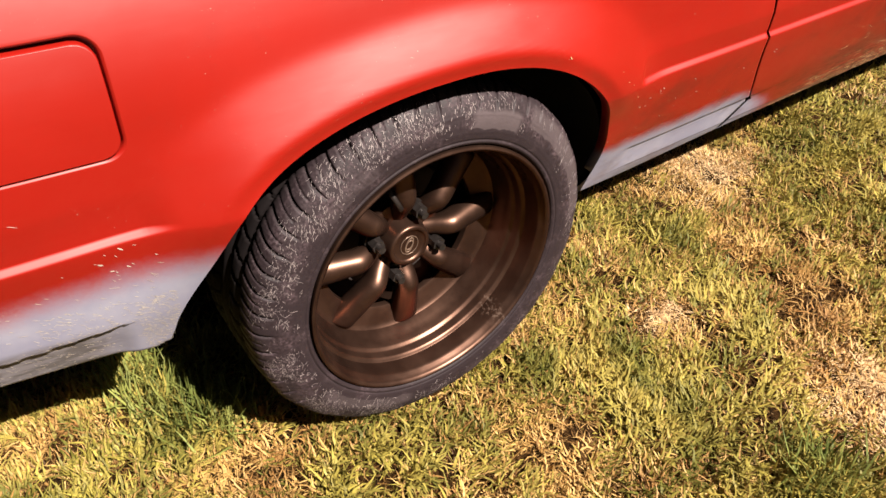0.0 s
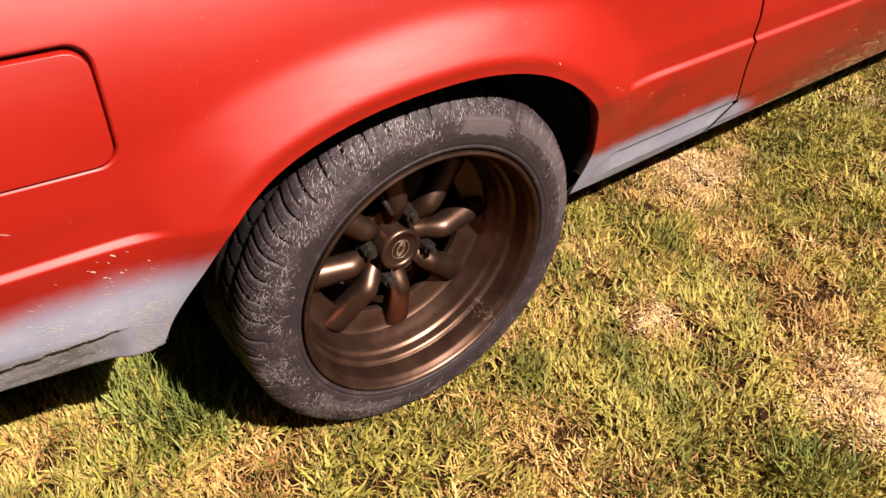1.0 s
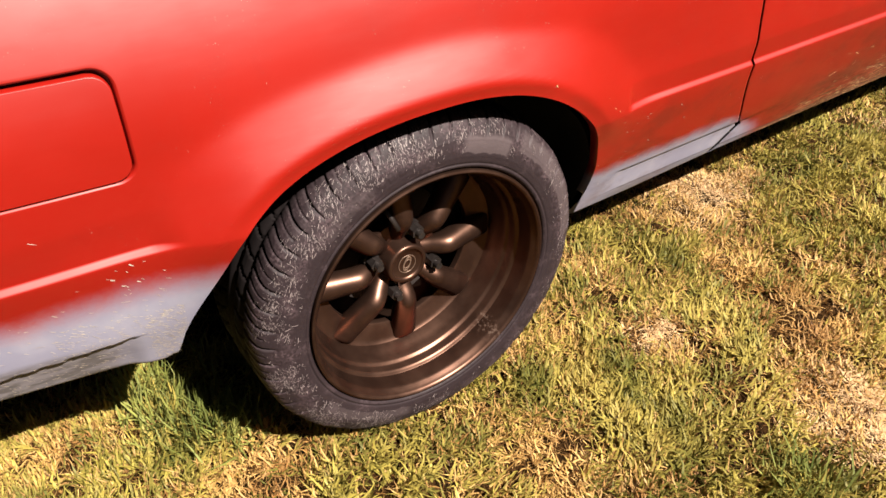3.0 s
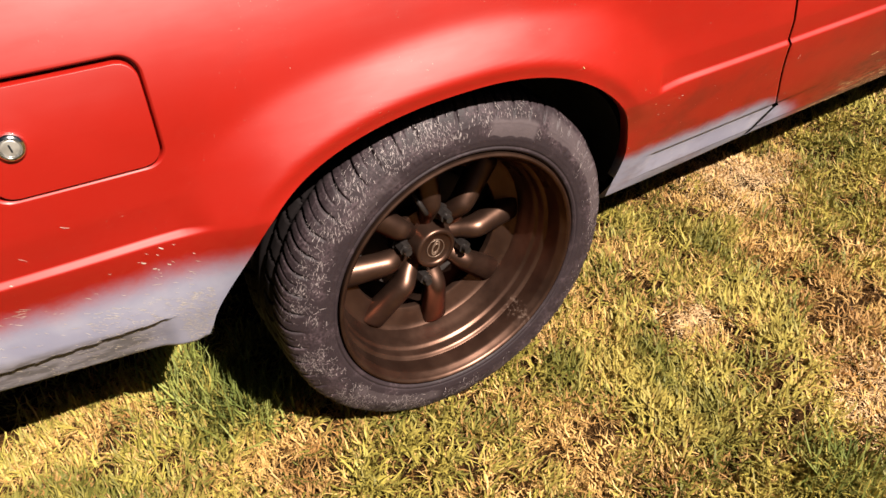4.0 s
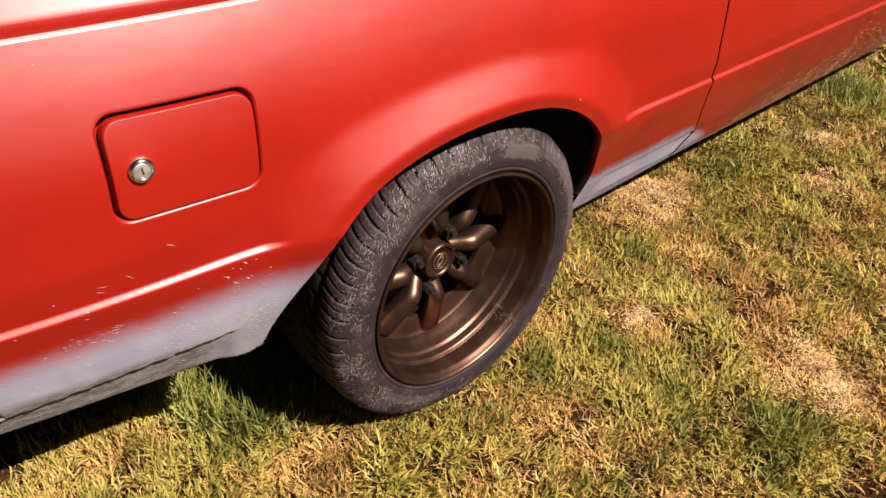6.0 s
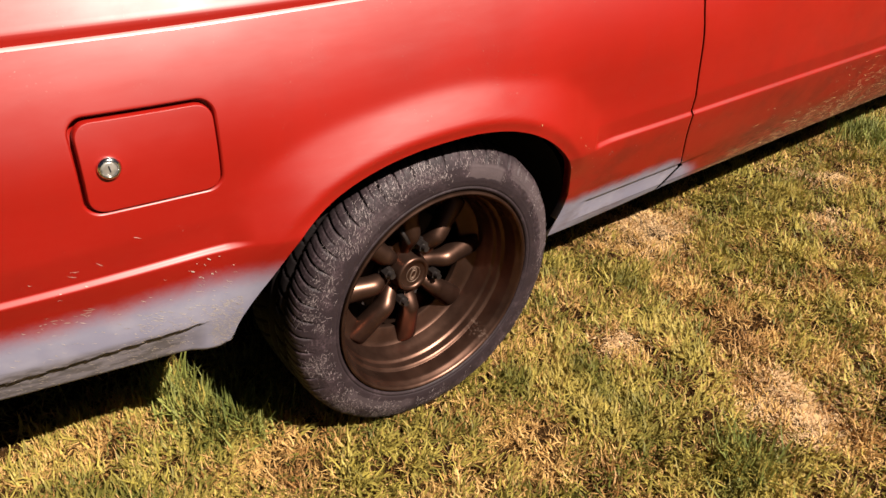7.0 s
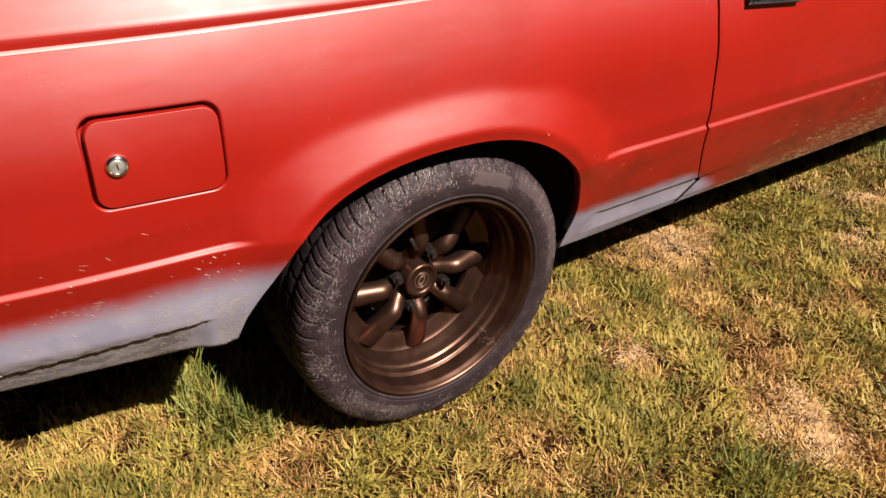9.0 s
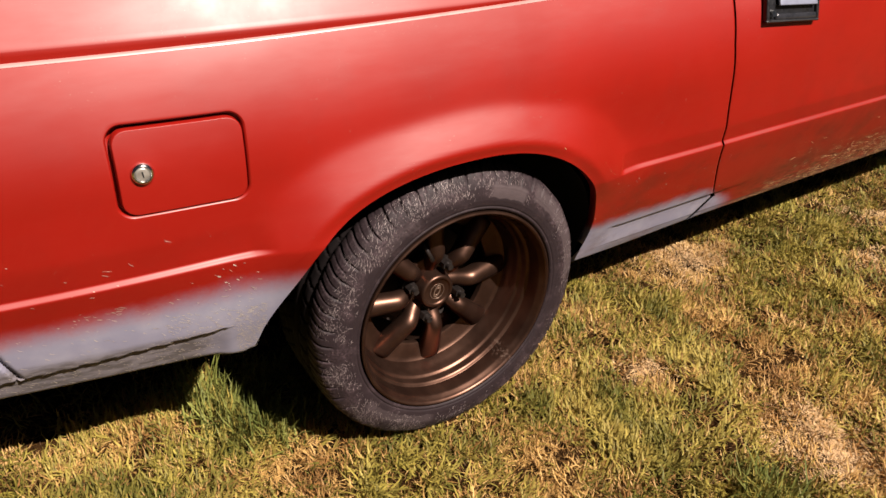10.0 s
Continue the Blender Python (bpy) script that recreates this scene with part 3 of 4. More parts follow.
def door_handle(dr):
    x0, x1, z0, z1 = 0.704, 0.872, 0.712, 0.790
    cx, cz = (x0 + x1) / 2, (z0 + z1) / 2
    y = side_y(cx, cz)
    tilt = pose(cx, y - 0.0035, cz, -17.3, 4.0, -1.2)

    def bar(name, u0, u1, v0, v1, w0, w1, mat, label="", bevel=0.003, lean=0.0):
        bm = bmesh.new()
        bmesh.ops.create_cube(bm, size=1.0, matrix=pose((u0 + u1) / 2, (w0 + w1) / 2, (v0 + v1) / 2, lean) @ Matrix.Diagonal((u1 - u0, w1 - w0, v1 - v0, 1)))
        bmesh.ops.bevel(bm, geom=list(bm.edges), offset=bevel, segments=3, affect="EDGES", profile=0.5)
        bm.transform(tilt)
        return part(name, from_bm(name, bm, mat), dr, label)

    hx, hz = (x1 - x0) / 2, (z1 - z0) / 2
    bar("handle_bezel", -hx, hx, -hz, -hz + 0.006, -0.009, 0.004, BLACK)
    bar("handle_bezel", -hx, hx, hz - 0.009, hz, -0.009, 0.004, BLACK)
    bar("handle_bezel", -hx, -hx + 0.009, -hz + 0.004, hz - 0.004, -0.0085, 0.004, BLACK)
    bar("handle_bezel", hx - 0.009, hx, -hz + 0.004, hz - 0.004, -0.0085, 0.004, BLACK)
    bar("handle_cup", -hx + 0.004, hx - 0.004, -hz + 0.004, hz - 0.004, -0.002, 0.004, BLACK, "dark recess of the handle", 0.001)
    bar("handle_lip", -hx + 0.030, hx - 0.008, -hz + 0.004, -hz + 0.018, -0.0090, -0.001, GLOSS, "glossy black lower scoop", 0.005)
    bar("handle_flap", -hx + 0.034, hx - 0.014, -hz + 0.032, hz - 0.007, -0.011, -0.005, ALLOY, "pale satin pull flap", 0.002, -8)
    bm = bmesh.new()
    bmesh.ops.create_cone(bm, cap_ends=True, segments=24, radius1=0.0075, radius2=0.0062, depth=0.008, matrix=tilt @ pose(-hx + 0.020, -0.006, -hz + 0.018, 90))
    part("handle_lock", from_bm("handle_lock", bm, CHROME, False), dr, "chrome key lock")


def upper_body(car):
    """Ledge over the shoulder line, its low riser, and the paler deck behind; then plain closing sheets."""
    xs = list(np.arange(REAR_END, FRONT_END, 0.02)) + [FRONT_END]
    rows = []
    for x in xs:
        h = 0.0020 + 0.0115 * step(0.55, -0.75, x)
        base = lift(x, SHOULDER)
        y = side_y(x, base)
        prof = [(0, 0), (0.0005, 0.0008), (0.0024, 0.0036), (0.0042, 0.0040), (0.0041, 0.0042 + 0.5 * h), (0.0041, 0.0036 + h), (0.0046, h + 0.0052), (0.0060, h + 0.0080), (0.0095, h + 0.0130), (0.0150, h + 0.020)]
        prof += [(0.0150 + s, h + 0.020 + 1.5 * s - 0.8 * s * s) for s in (0.01, 0.03, 0.06, 0.1, 0.16, 0.22, 0.30, 0.40, 0.5)]
        row = [(x, y + a, base + b) for a, b in prof]
        top = row[-1][2]
        row += [(x, 1.15, top), (x, 1.62, SHOULDER), (x, 1.66, 0.55), (x, 1.60, 0.30)]
        rows.append(row)
    me = grid_mesh("upper_body", rows, PAINT)
    k = len(rows[0])
    for e in me.edges:                                  # crisp only in the corner under the riser
        if e.vertices[0] % k == e.vertices[1] % k and e.vertices[0] % k in (1, 2, 3, k - 3):
            e.use_edge_sharp = True
    edge = [[(p[0], p[1] - 0.0004, p[2] + 0.0003) for p in (r[0], r[1], r[2], r[3])] for r in rows]
    part("shoulder_edge", grid_mesh("shoulder_edge", edge, EDGE_LINE), car, "pale bright line along the shoulder edge")
    part("upper_body", me, car, "faded red upper body, bleached pale on top")
    for name, x in (("rear_closing", REAR_END), ("front_closing", FRONT_END)):
        side = [(x, side_y(x, z), z) for z in levels(0.30, SHOULDER)[::4]]
        ring = side + [p for p in (rows[0] if x == REAR_END else rows[-1])[2:]]
        part(name, mesh_of(name, ring, [list(range(len(ring)))], PAINT, False), car)


def underbody(car):
    bm = bmesh.new()
    for x0, x1, y0 in ((REAR_END, -0.48, 0.30), (-0.48, 0.46, 0.33), (0.46, FRONT_END, 0.13)):
        bmesh.ops.create_cube(bm, size=1.0, matrix=Matrix.Translation(((x0 + x1) / 2, (y0 + 1.58) / 2, 0.315)) @ Matrix.Diagonal((x1 - x0, 1.58 - y0, 0.03, 1)))
    part("floor_pan", from_bm("floor_pan", bm, LINER, False), car, "dark sooty floor pan")
    # the sill's inner return, and the rear valance
    for name, x0, x1 in (("sill_return", 0.345, FRONT_END), ("rear_return", REAR_END, -0.384)):
        rows = []
        for x in np.linspace(x0, x1, 40):
            zf = foot_z(x)
            y = side_y(x, zf)
            rows.append([(x, y, zf + 0.0005), (x, y + 0.012, zf - 0.003), (x, y + 0.03, zf + 0.002), (x, y + 0.05, 0.33)])
        part(name, grid_mesh(name, rows, LINER), car)
    # liner of the wheel house
    rows = []
    for a in np.linspace(-0.04, math.pi, 62):
        c, s = math.cos(a), math.sin(a)
        rx = ARCH_FRONT if c > 0 else ARCH_REAR
        row = []
        for k, y in ((1.015, 0.02), (1.05, 0.06), (1.06, 0.30), (0.9, 0.33), (0.0, 0.33)):
            row.append((ARCH_X + rx * k * c, y + (0.07 * (1 - s) ** 2 if y < 0.1 else 0.0), ARCH_Z + ARCH_UP * k * s))
        rows.append(row)
    part("wheel_housing", grid_mesh("wheel_housing", rows, LINER), car, "black wheel house")


# ---- wheel ----
WX, WZ = 0.002, 0.272
TYRE_FACE = [(0.2015, 0.0175), (0.2060, 0.0140), (0.2085, 0.0090), (0.2120, 0.0070), (0.2150, 0.0082), (0.2185, 0.0068), (0.2300, 0.0062), (0.2440, 0.0076),
             (0.2550, 0.0110), (0.2640, 0.0155), (0.2710, 0.0202), (0.2765, 0.0265), (0.2800, 0.0360), (0.2818, 0.0500), (0.2830, 0.0800), (0.2835, 0.1120)]   # radius and y, from the bead to the middle of the tread


def tyre_mesh():
    prof = smooth_path(TYRE_FACE, 92)
    back = prof[:-1][::-1].copy()
    back[:, 1] = 0.224 - back[:, 1]
    prof = np.vstack([prof, back[::2]])
    n = 1260
    th = np.linspace(0, 2 * np.pi, n, endpoint=False)[:, None]
    r, y = prof[None, :, 0] + 0 * th, prof[None, :, 1] + 0 * th
    tread = np.clip((r - 0.254) / 0.012, 0, 1)
    # curved cross grooves in the shoulder and ring grooves round the tread
    yy = np.where(y > 0.112, 0.224 - y, y)
    sway = 0.10 * np.clip((yy - 0.012) / 0.07, 0, 1.4) ** 1.4
    pitch = 2 * np.pi / 54
    ph = np.mod(th + sway, pitch) - pitch / 2
    cross = np.clip(1 - np.abs(ph) * 0.28 / 0.0030, 0, 1) * (yy < 0.098)
    ph2 = np.mod(th + sway + pitch * 0.5, pitch) - pitch / 2
    sipe = np.clip(1 - np.abs(ph2) * 0.28 / 0.0016, 0, 1) * ((yy > 0.020) & (yy < 0.06))
    ring = np.clip(1.6 - np.abs(yy - 0.066) / 0.0030, 0, 1) + np.clip(1.6 - np.abs(yy - 0.098) / 0.0035, 0, 1)
    cut = np.maximum(np.maximum(cross * 0.0070, sipe * 0.003), ring * 0.0065) * tread
    # raised rim-guard marks and letter-like bars on the sidewall
    bars = ((np.mod(th * 57.3, 90) > 8) & (np.mod(th * 57.3, 90) < 40) & (np.mod(th * 57.3, 4.0) > 1.2) & (np.abs(r - 0.2375) < 0.0055)).astype(float)
    line = np.clip(1 - np.abs(r - 0.2505) / 0.0013, 0, 1) + np.clip(1 - np.abs(r - 0.2265) / 0.0010, 0, 1)
    out = (bars * 0.0006 + line * 0.0007) * (y < 0.05)
    wob = 0.0006 * np.sin(th * 23) * np.clip((r - 0.22) / 0.05, 0, 1)
    r = r - cut + wob
    y = y - out
    x, z = WX + r * np.cos(th), WZ + r * np.sin(th)
    z = np.where(z < 0.0, z * 0.7, z)
    k = prof.shape[0]
    verts = np.stack([x, y, z], -1).reshape(-1, 3)
    i, j = np.meshgrid(np.arange(n), np.arange(k - 1), indexing="ij")
    i2 = (i + 1) % n
    quads = np.stack([i * k + j, i * k + j + 1, i2 * k + j + 1, i2 * k + j], -1).reshape(-1, 4)
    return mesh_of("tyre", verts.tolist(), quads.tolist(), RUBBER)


def spoke_mesh():
    """One rounded spoke along +x from the hub: it rises to an elbow and falls back into the barrel."""
    path = smooth_path([(0.030, 0.120, 0.0140, 0.010), (0.050, 0.110, 0.0150, 0.011), (0.066, 0.1005, 0.0165, 0.0130), (0.079, 0.0965, 0.0178, 0.0145), (0.092, 0.0975, 0.0188, 0.0150),
                        (0.115, 0.1020, 0.0202, 0.0150), (0.138, 0.1062, 0.0215, 0.0148), (0.153, 0.1090, 0.0228, 0.0142), (0.1625, 0.1106, 0.0238, 0.0130), (0.1672, 0.1128, 0.0244, 0.0105), (0.1690, 0.1185, 0.0246, 0.0060)], 38)
    rows = []
    for r, y, w, h in path:
        ring = []
        for i in range(20):
            a = 2 * math.pi * i / 20
            c, s = math.cos(a), math.sin(a)
            ring.append((r, y + 0.004 - (h + 0.004) * s if s > 0 else y + 0.004 - 1.6 * h * s, w * c * (1 + 0.30 * max(0.0, -s) * step(0.11, 0.165, r))))
        rows.append(ring)
    me = grid_mesh("spoke", rows, BRONZE, closed_v=True)
    bm = bmesh.new()
    bm.from_mesh(me)
    bmesh.ops.recalc_face_normals(bm, faces=bm.faces)
    bm.to_mesh(me)
    bm.free()
    return me


def wheel(car):
    c = (WX, 0.0, WZ)
    inner = lathe("wheel", [(0.168, 0.108), (0.176, 0.112), (0.180, 0.16), (0.186, 0.205), (0.200, 0.212), (0.198, 0.216), (0.183, 0.21), (0.174, 0.16), (0.164, 0.125)], BRONZE, 96, c, True)
    wh = part("wheel", inner, car, "deep-dish bronze eight-spoke wheel with a worn, dusty tyre")
    lip = [(0.1995, 0.0180), (0.2040, 0.0150), (0.2055, 0.0105), (0.2045, 0.0072), (0.2015, 0.0060), (0.1985, 0.0072), (0.1968, 0.0105), (0.1955, 0.0150), (0.1925, 0.0185), (0.1912, 0.0230),
           (0.1905, 0.0400), (0.1900, 0.0480), (0.1878, 0.0500), (0.1850, 0.0515), (0.1838, 0.0545), (0.1832, 0.0640), (0.1822, 0.0665), (0.1795, 0.0685), (0.1780, 0.0715), (0.1772, 0.0800),
           (0.1735, 0.0900), (0.1700, 0.1010), (0.1692, 0.1040), (0.1680, 0.1046), (0.1668, 0.1062), (0.1600, 0.1085), (0.1500, 0.1115), (0.1400, 0.1142), (0.1350, 0.1155), (0.1330, 0.1165), (0.1322, 0.1190), (0.1320, 0.1260), (0.1400, 0.1290), (0.1650, 0.1190)]
    part("rim", hard_edges(lathe("rim", lip, BRONZE, 160, c), 42), wh, "stepped bronze rim with a rolled lip")
    part("tyre", tyre_mesh(), wh, "dusty black low-profile tyre with dry clippings on it")
    me = spoke_mesh()
    for k in range(8):
        s = part("spoke", me, wh)
        s.matrix_local = pose(WX, 0, WZ, 0, -(1.0 + 45 * k), 0)
    plate = [(0.0, 0.1115), (0.040, 0.1115), (0.060, 0.1120), (0.0665, 0.1135), (0.0675, 0.1180), (0.065, 0.128), (0.0, 0.128)]
    part("hub_plate", hard_edges(lathe("hub_plate", plate, BRONZE, 64, c), 45), wh)
    cap = [(0.0405, 0.1115), (0.0385, 0.1030), (0.0358, 0.0920), (0.0350, 0.0885), (0.0334, 0.0864), (0.0304, 0.0857), (0.0282, 0.0864), (0.0270, 0.0888), (0.0258, 0.0896), (0.0, 0.0893)]
    part("hub_cap", hard_edges(lathe("hub_cap", cap, BRONZE, 64, c), 45), wh, "round bronze centre cap")
    # plain emblem: two nested slanted loops
    def loop(rx, rz, tilt, w):
        rows = []
        for i in range(36):
            a = 2 * math.pi * i / 36
            row = []
            for b in range(6):
                q = 2 * math.pi * b / 6
                d = 1 + w * math.cos(q) / rx
                u, v = rx * d * math.cos(a), rz * d * math.sin(a)
                ct, st = math.cos(tilt), math.sin(tilt)
                row.append((WX + u * ct - v * st, 0.0890 - 0.0008 * math.sin(q), WZ + u * st + v * ct))
            rows.append(row)
        return grid_mesh("emblem", rows, EMBLEM, closed_u=True, closed_v=True)
    part("emblem", loop(0.0152, 0.0163, 0.0, 0.0007), wh, "pale oval emblem lines")
    part("emblem", loop(0.0060, 0.0125, -0.35, 0.0009), wh)
    part("emblem", loop(0.0050, 0.0080, -0.5, 0.0007), wh)
    # lug nuts on four studs, between the spokes
    for k in range(4):
        a = radians(68.5 + 90 * k)
        bm = bmesh.new()
        at = pose(WX + 0.0572 * math.cos(a), 0.0, WZ + 0.0572 * math.sin(a), 90, 0, 0)
        bmesh.ops.create_cone(bm, cap_ends=True, segments=24, radius1=0.0125, radius2=0.0135, depth=0.006, matrix=Matrix.Translation((0, 0.109, 0)) @ at)
        bmesh.ops.create_cone(bm, cap_ends=True, segments=6, radius1=0.0108, radius2=0.0108, depth=0.016, matrix=Matrix.Translation((0, 0.095, 0)) @ at @ pose(0, 0, 0, 0, 0, 17 * k))
        bmesh.ops.create_cone(bm, cap_ends=True, segments=20, radius1=0.0066, radius2=0.0058, depth=0.010, matrix=Matrix.Translation((0, 0.0825, 0)) @ at)
        part("lug_nut", from_bm("lug_nut", bm, NUT, False), wh, "black steel lug nut")
    bm = bmesh.new()
    stem = look((WX - 0.030, 0.100, WZ + 0.112), (WX - 0.012, 0.082, WZ + 0.066))
    bmesh.ops.create_cone(bm, cap_ends=True, segments=16, radius1=0.0042, radius2=0.0042, depth=0.042, matrix=stem @ Matrix.Translation((0, 0, -0.022)))
    part("valve_stem", from_bm("valve_stem", bm, NUT), wh, "steel valve stem")
    drum = [(0.0, 0.150), (0.095, 0.150), (0.108, 0.153), (0.112, 0.160), (0.113, 0.205), (0.183, 0.207), (0.183, 0.213), (0.0, 0.213)]
    part("brake_drum", hard_edges(lathe("brake_drum", drum, DRUM, 64, c), 40), wh, "dark rusty brake drum")
    return wh


# ---- grass ----
def soft_noise(x, y, scale, seed):
    """Smooth value noise, 0 to 1, on arrays."""
    rng = np.random.default_rng(seed)
    tab = rng.random((64, 64))
    u, v = x * scale + 31.7, y * scale + 17.3
    i, j = np.floor(u).astype(int), np.floor(v).astype(int)
    f, g = u - i, v - j
    f, g = f * f * (3 - 2 * f), g * g * (3 - 2 * g)
    t = lambda a, b: tab[a % 64, b % 64]
    return (t(i, j) * (1 - f) + t(i + 1, j) * f) * (1 - g) + (t(i, j + 1) * (1 - f) + t(i + 1, j + 1) * f) * g


def ground_z(x, y):
    return -0.015 + 0.012 * (soft_noise(x, y, 3.0, 3) - 0.5) + 0.024 * (soft_noise(x, y, 17.0, 4) - 0.5)


BARE = [(0.640, -0.405, 0.098, 1.0), (0.945, 0.205, 0.11, 0.9), (0.463, -0.070, 0.050, 0.9), (0.88, 0.27, 0.05, 0.6), (1.39, -0.035, 0.07, 0.6), (1.62, 0.12, 0.10, 0.5)]
DRY = BARE + [(0.100, -0.180, 0.085, 1.0), (0.020, -0.085, 0.05, 0.8), (-0.275, 0.070, 0.08, 0.6), (-0.52, 0.23, 0.07, 0.5), (0.46, 0.18, 0.06, 0.8), (0.36, 0.09, 0.05, 0.7),
              (0.77, -0.13, 0.09, 0.6), (-0.13, -0.17, 0.05, 0.9), (-0.65, 0.26, 0.07, 0.4), (0.75, -0.04, 0.07, 0.6), (0.20, 0.03, 0.04, 0.6), (0.95, -0.08, 0.09, 0.4), (-0.55, 0.275, 0.05, 0.6), (-0.33, 0.05, 0.05, 0.6)]
LUSH = [(-0.36, 0.26, 0.07, 1.0), (0.29, -0.225, 0.08, 1.0), (0.41, -0.44, 0.075, 1.1), (0.57, 0.11, 0.06, 1.0), (0.67, 0.13, 0.06, 0.8), (0.60, -0.165, 0.06, 0.7), (0.128, 0.01, 0.05, 0.9),
        (-0.11, -0.06, 0.06, 0.9), (1.02, -0.03, 0.08, 0.4), (-0.73, 0.20, 0.08, 0.6), (0.30, -0.02, 0.05, 0.6), (-0.45, 0.10, 0.09, 0.4), (-0.64, 0.14, 0.10, 0.5), (-0.22, -0.04, 0.07, 0.5), (1.28, 0.16, 0.09, 0.7), (1.53, 0.18, 0.10, 0.7), (1.40, 0.04, 0.08, 0.6), (0.62, 0.24, 0.06, 0.6)]


TUFTS = [(-0.375, 0.275, 0.036), (-0.335, 0.215, 0.036), (-0.405, 0.325, 0.028), (-0.30, 0.165, 0.026), (0.40, -0.45, 0.034), (2.06, 0.22, 0.06)]
HOLES = [(0.042, -0.145, 0.014), (0.082, -0.202, 0.013), (0.205, -0.073, 0.012), (0.283, -0.110, 0.015), (0.690, -0.385, 0.018), (1.32, -0.033, 0.022), (0.516, -0.128, 0.009), (0.351, -0.341, 0.011),
         (0.621, -0.206, 0.011), (1.24, 0.285, 0.020), (-0.16, -0.12, 0.012), (-0.455, 0.165, 0.011), (-0.31, 0.055, 0.013), (-0.51, 0.235, 0.012), (-0.235, 0.0, 0.012), (-0.415, 0.085, 0.010), (-0.56, 0.20, 0.015), (-0.38, 0.155, 0.013), (-0.48, 0.10, 0.015), (-0.27, 0.105, 0.012), (-0.35, 0.03, 0.014), (-0.60, 0.29, 0.014)]


def gaps(x, y):
    """True where the sward is torn and the dark soil shows."""
    out = np.zeros(len(x), bool)
    for cx, cy, r in HOLES:
        out |= (x - cx) ** 2 + (y - cy) ** 2 < (r * (0.6 + 0.8 * soft_noise(x, y, 70.0, 41))) ** 2
    return out


def dryness(x, y):
    d = 0.42 + 0.45 * (soft_noise(x, y, 6.0, 11) - 0.5) + 1.0 * (soft_noise(x, y, 17.0, 12) - 0.5)
    for cx, cy, r, s in DRY:
        d = d + s * 0.55 * np.exp(-((x - cx) ** 2 + (y - cy) ** 2) / (2 * r * r))
    for cx, cy, r, s in LUSH:
        d = d - s * 0.55 * np.exp(-((x - cx) ** 2 + (y - cy) ** 2) / (2 * r * r))
    return np.clip(d, 0, 1)


def blades(name, x, y, length, width, lean, turn, curl, material, label, rng):
    """Curved three-step blades of grass in one mesh."""
    n = len(x)
    z = ground_z(x, y)
    dx, dy = np.cos(turn), np.sin(turn)
    sx, sy = -dy, dx
    verts = np.zeros((n, 7, 3))
    ox, oy, pz, a, way = np.zeros(n), np.zeros(n), np.zeros(n), lean.copy(), turn.copy()
    for s, (w, row) in enumerate(((1.0, 0), (0.9, 2), (0.6, 4), (0.0, 6))):
        cx, cy, cz = x + ox, y + oy, z + pz - 0.003
        if row < 6:
            for side, o in ((-1, 0), (1, 1)):
                verts[:, row + o, 0] = cx + side * sx * width * w / 2
                verts[:, row + o, 1] = cy + side * sy * width * w / 2
                verts[:, row + o, 2] = cz
        else:
            verts[:, 6] = np.stack([cx, cy, cz], -1)
        ox, oy, pz = ox + np.sin(a) * dx * length / 3, oy + np.sin(a) * dy * length / 3, pz + np.cos(a) * length / 3
        a = np.minimum(a + curl, 1.85)
        way = way + rng.normal(0, 0.48, n)
        dx, dy = np.cos(way), np.sin(way)
        sx, sy = -dy, dx
    tri = np.array([[0, 1, 3], [0, 3, 2], [2, 3, 5], [2, 5, 4], [4, 5, 6]])
    faces = (tri[None] + 7 * np.arange(n)[:, None, None]).reshape(-1, 3)
    me = bpy.data.meshes.new(name)
    me.vertices.add(7 * n)
    me.vertices.foreach_set("co", verts.reshape(-1))
    me.loops.add(faces.size)
    me.loops.foreach_set("vertex_index", faces.reshape(-1).astype(np.int32))
    me.polygons.add(len(faces))
    me.polygons.foreach_set("loop_start", np.arange(0, faces.size, 3, dtype=np.int32))
    me.polygons.foreach_set("loop_total", np.full(len(faces), 3, dtype=np.int32))
    me.polygons.foreach_set("use_smooth", np.ones(len(faces), dtype=bool))
    me.materials.append(material)
    me.update()
    me.validate()
    return tagged(new(name, me), label, "grass", kind="stuff")


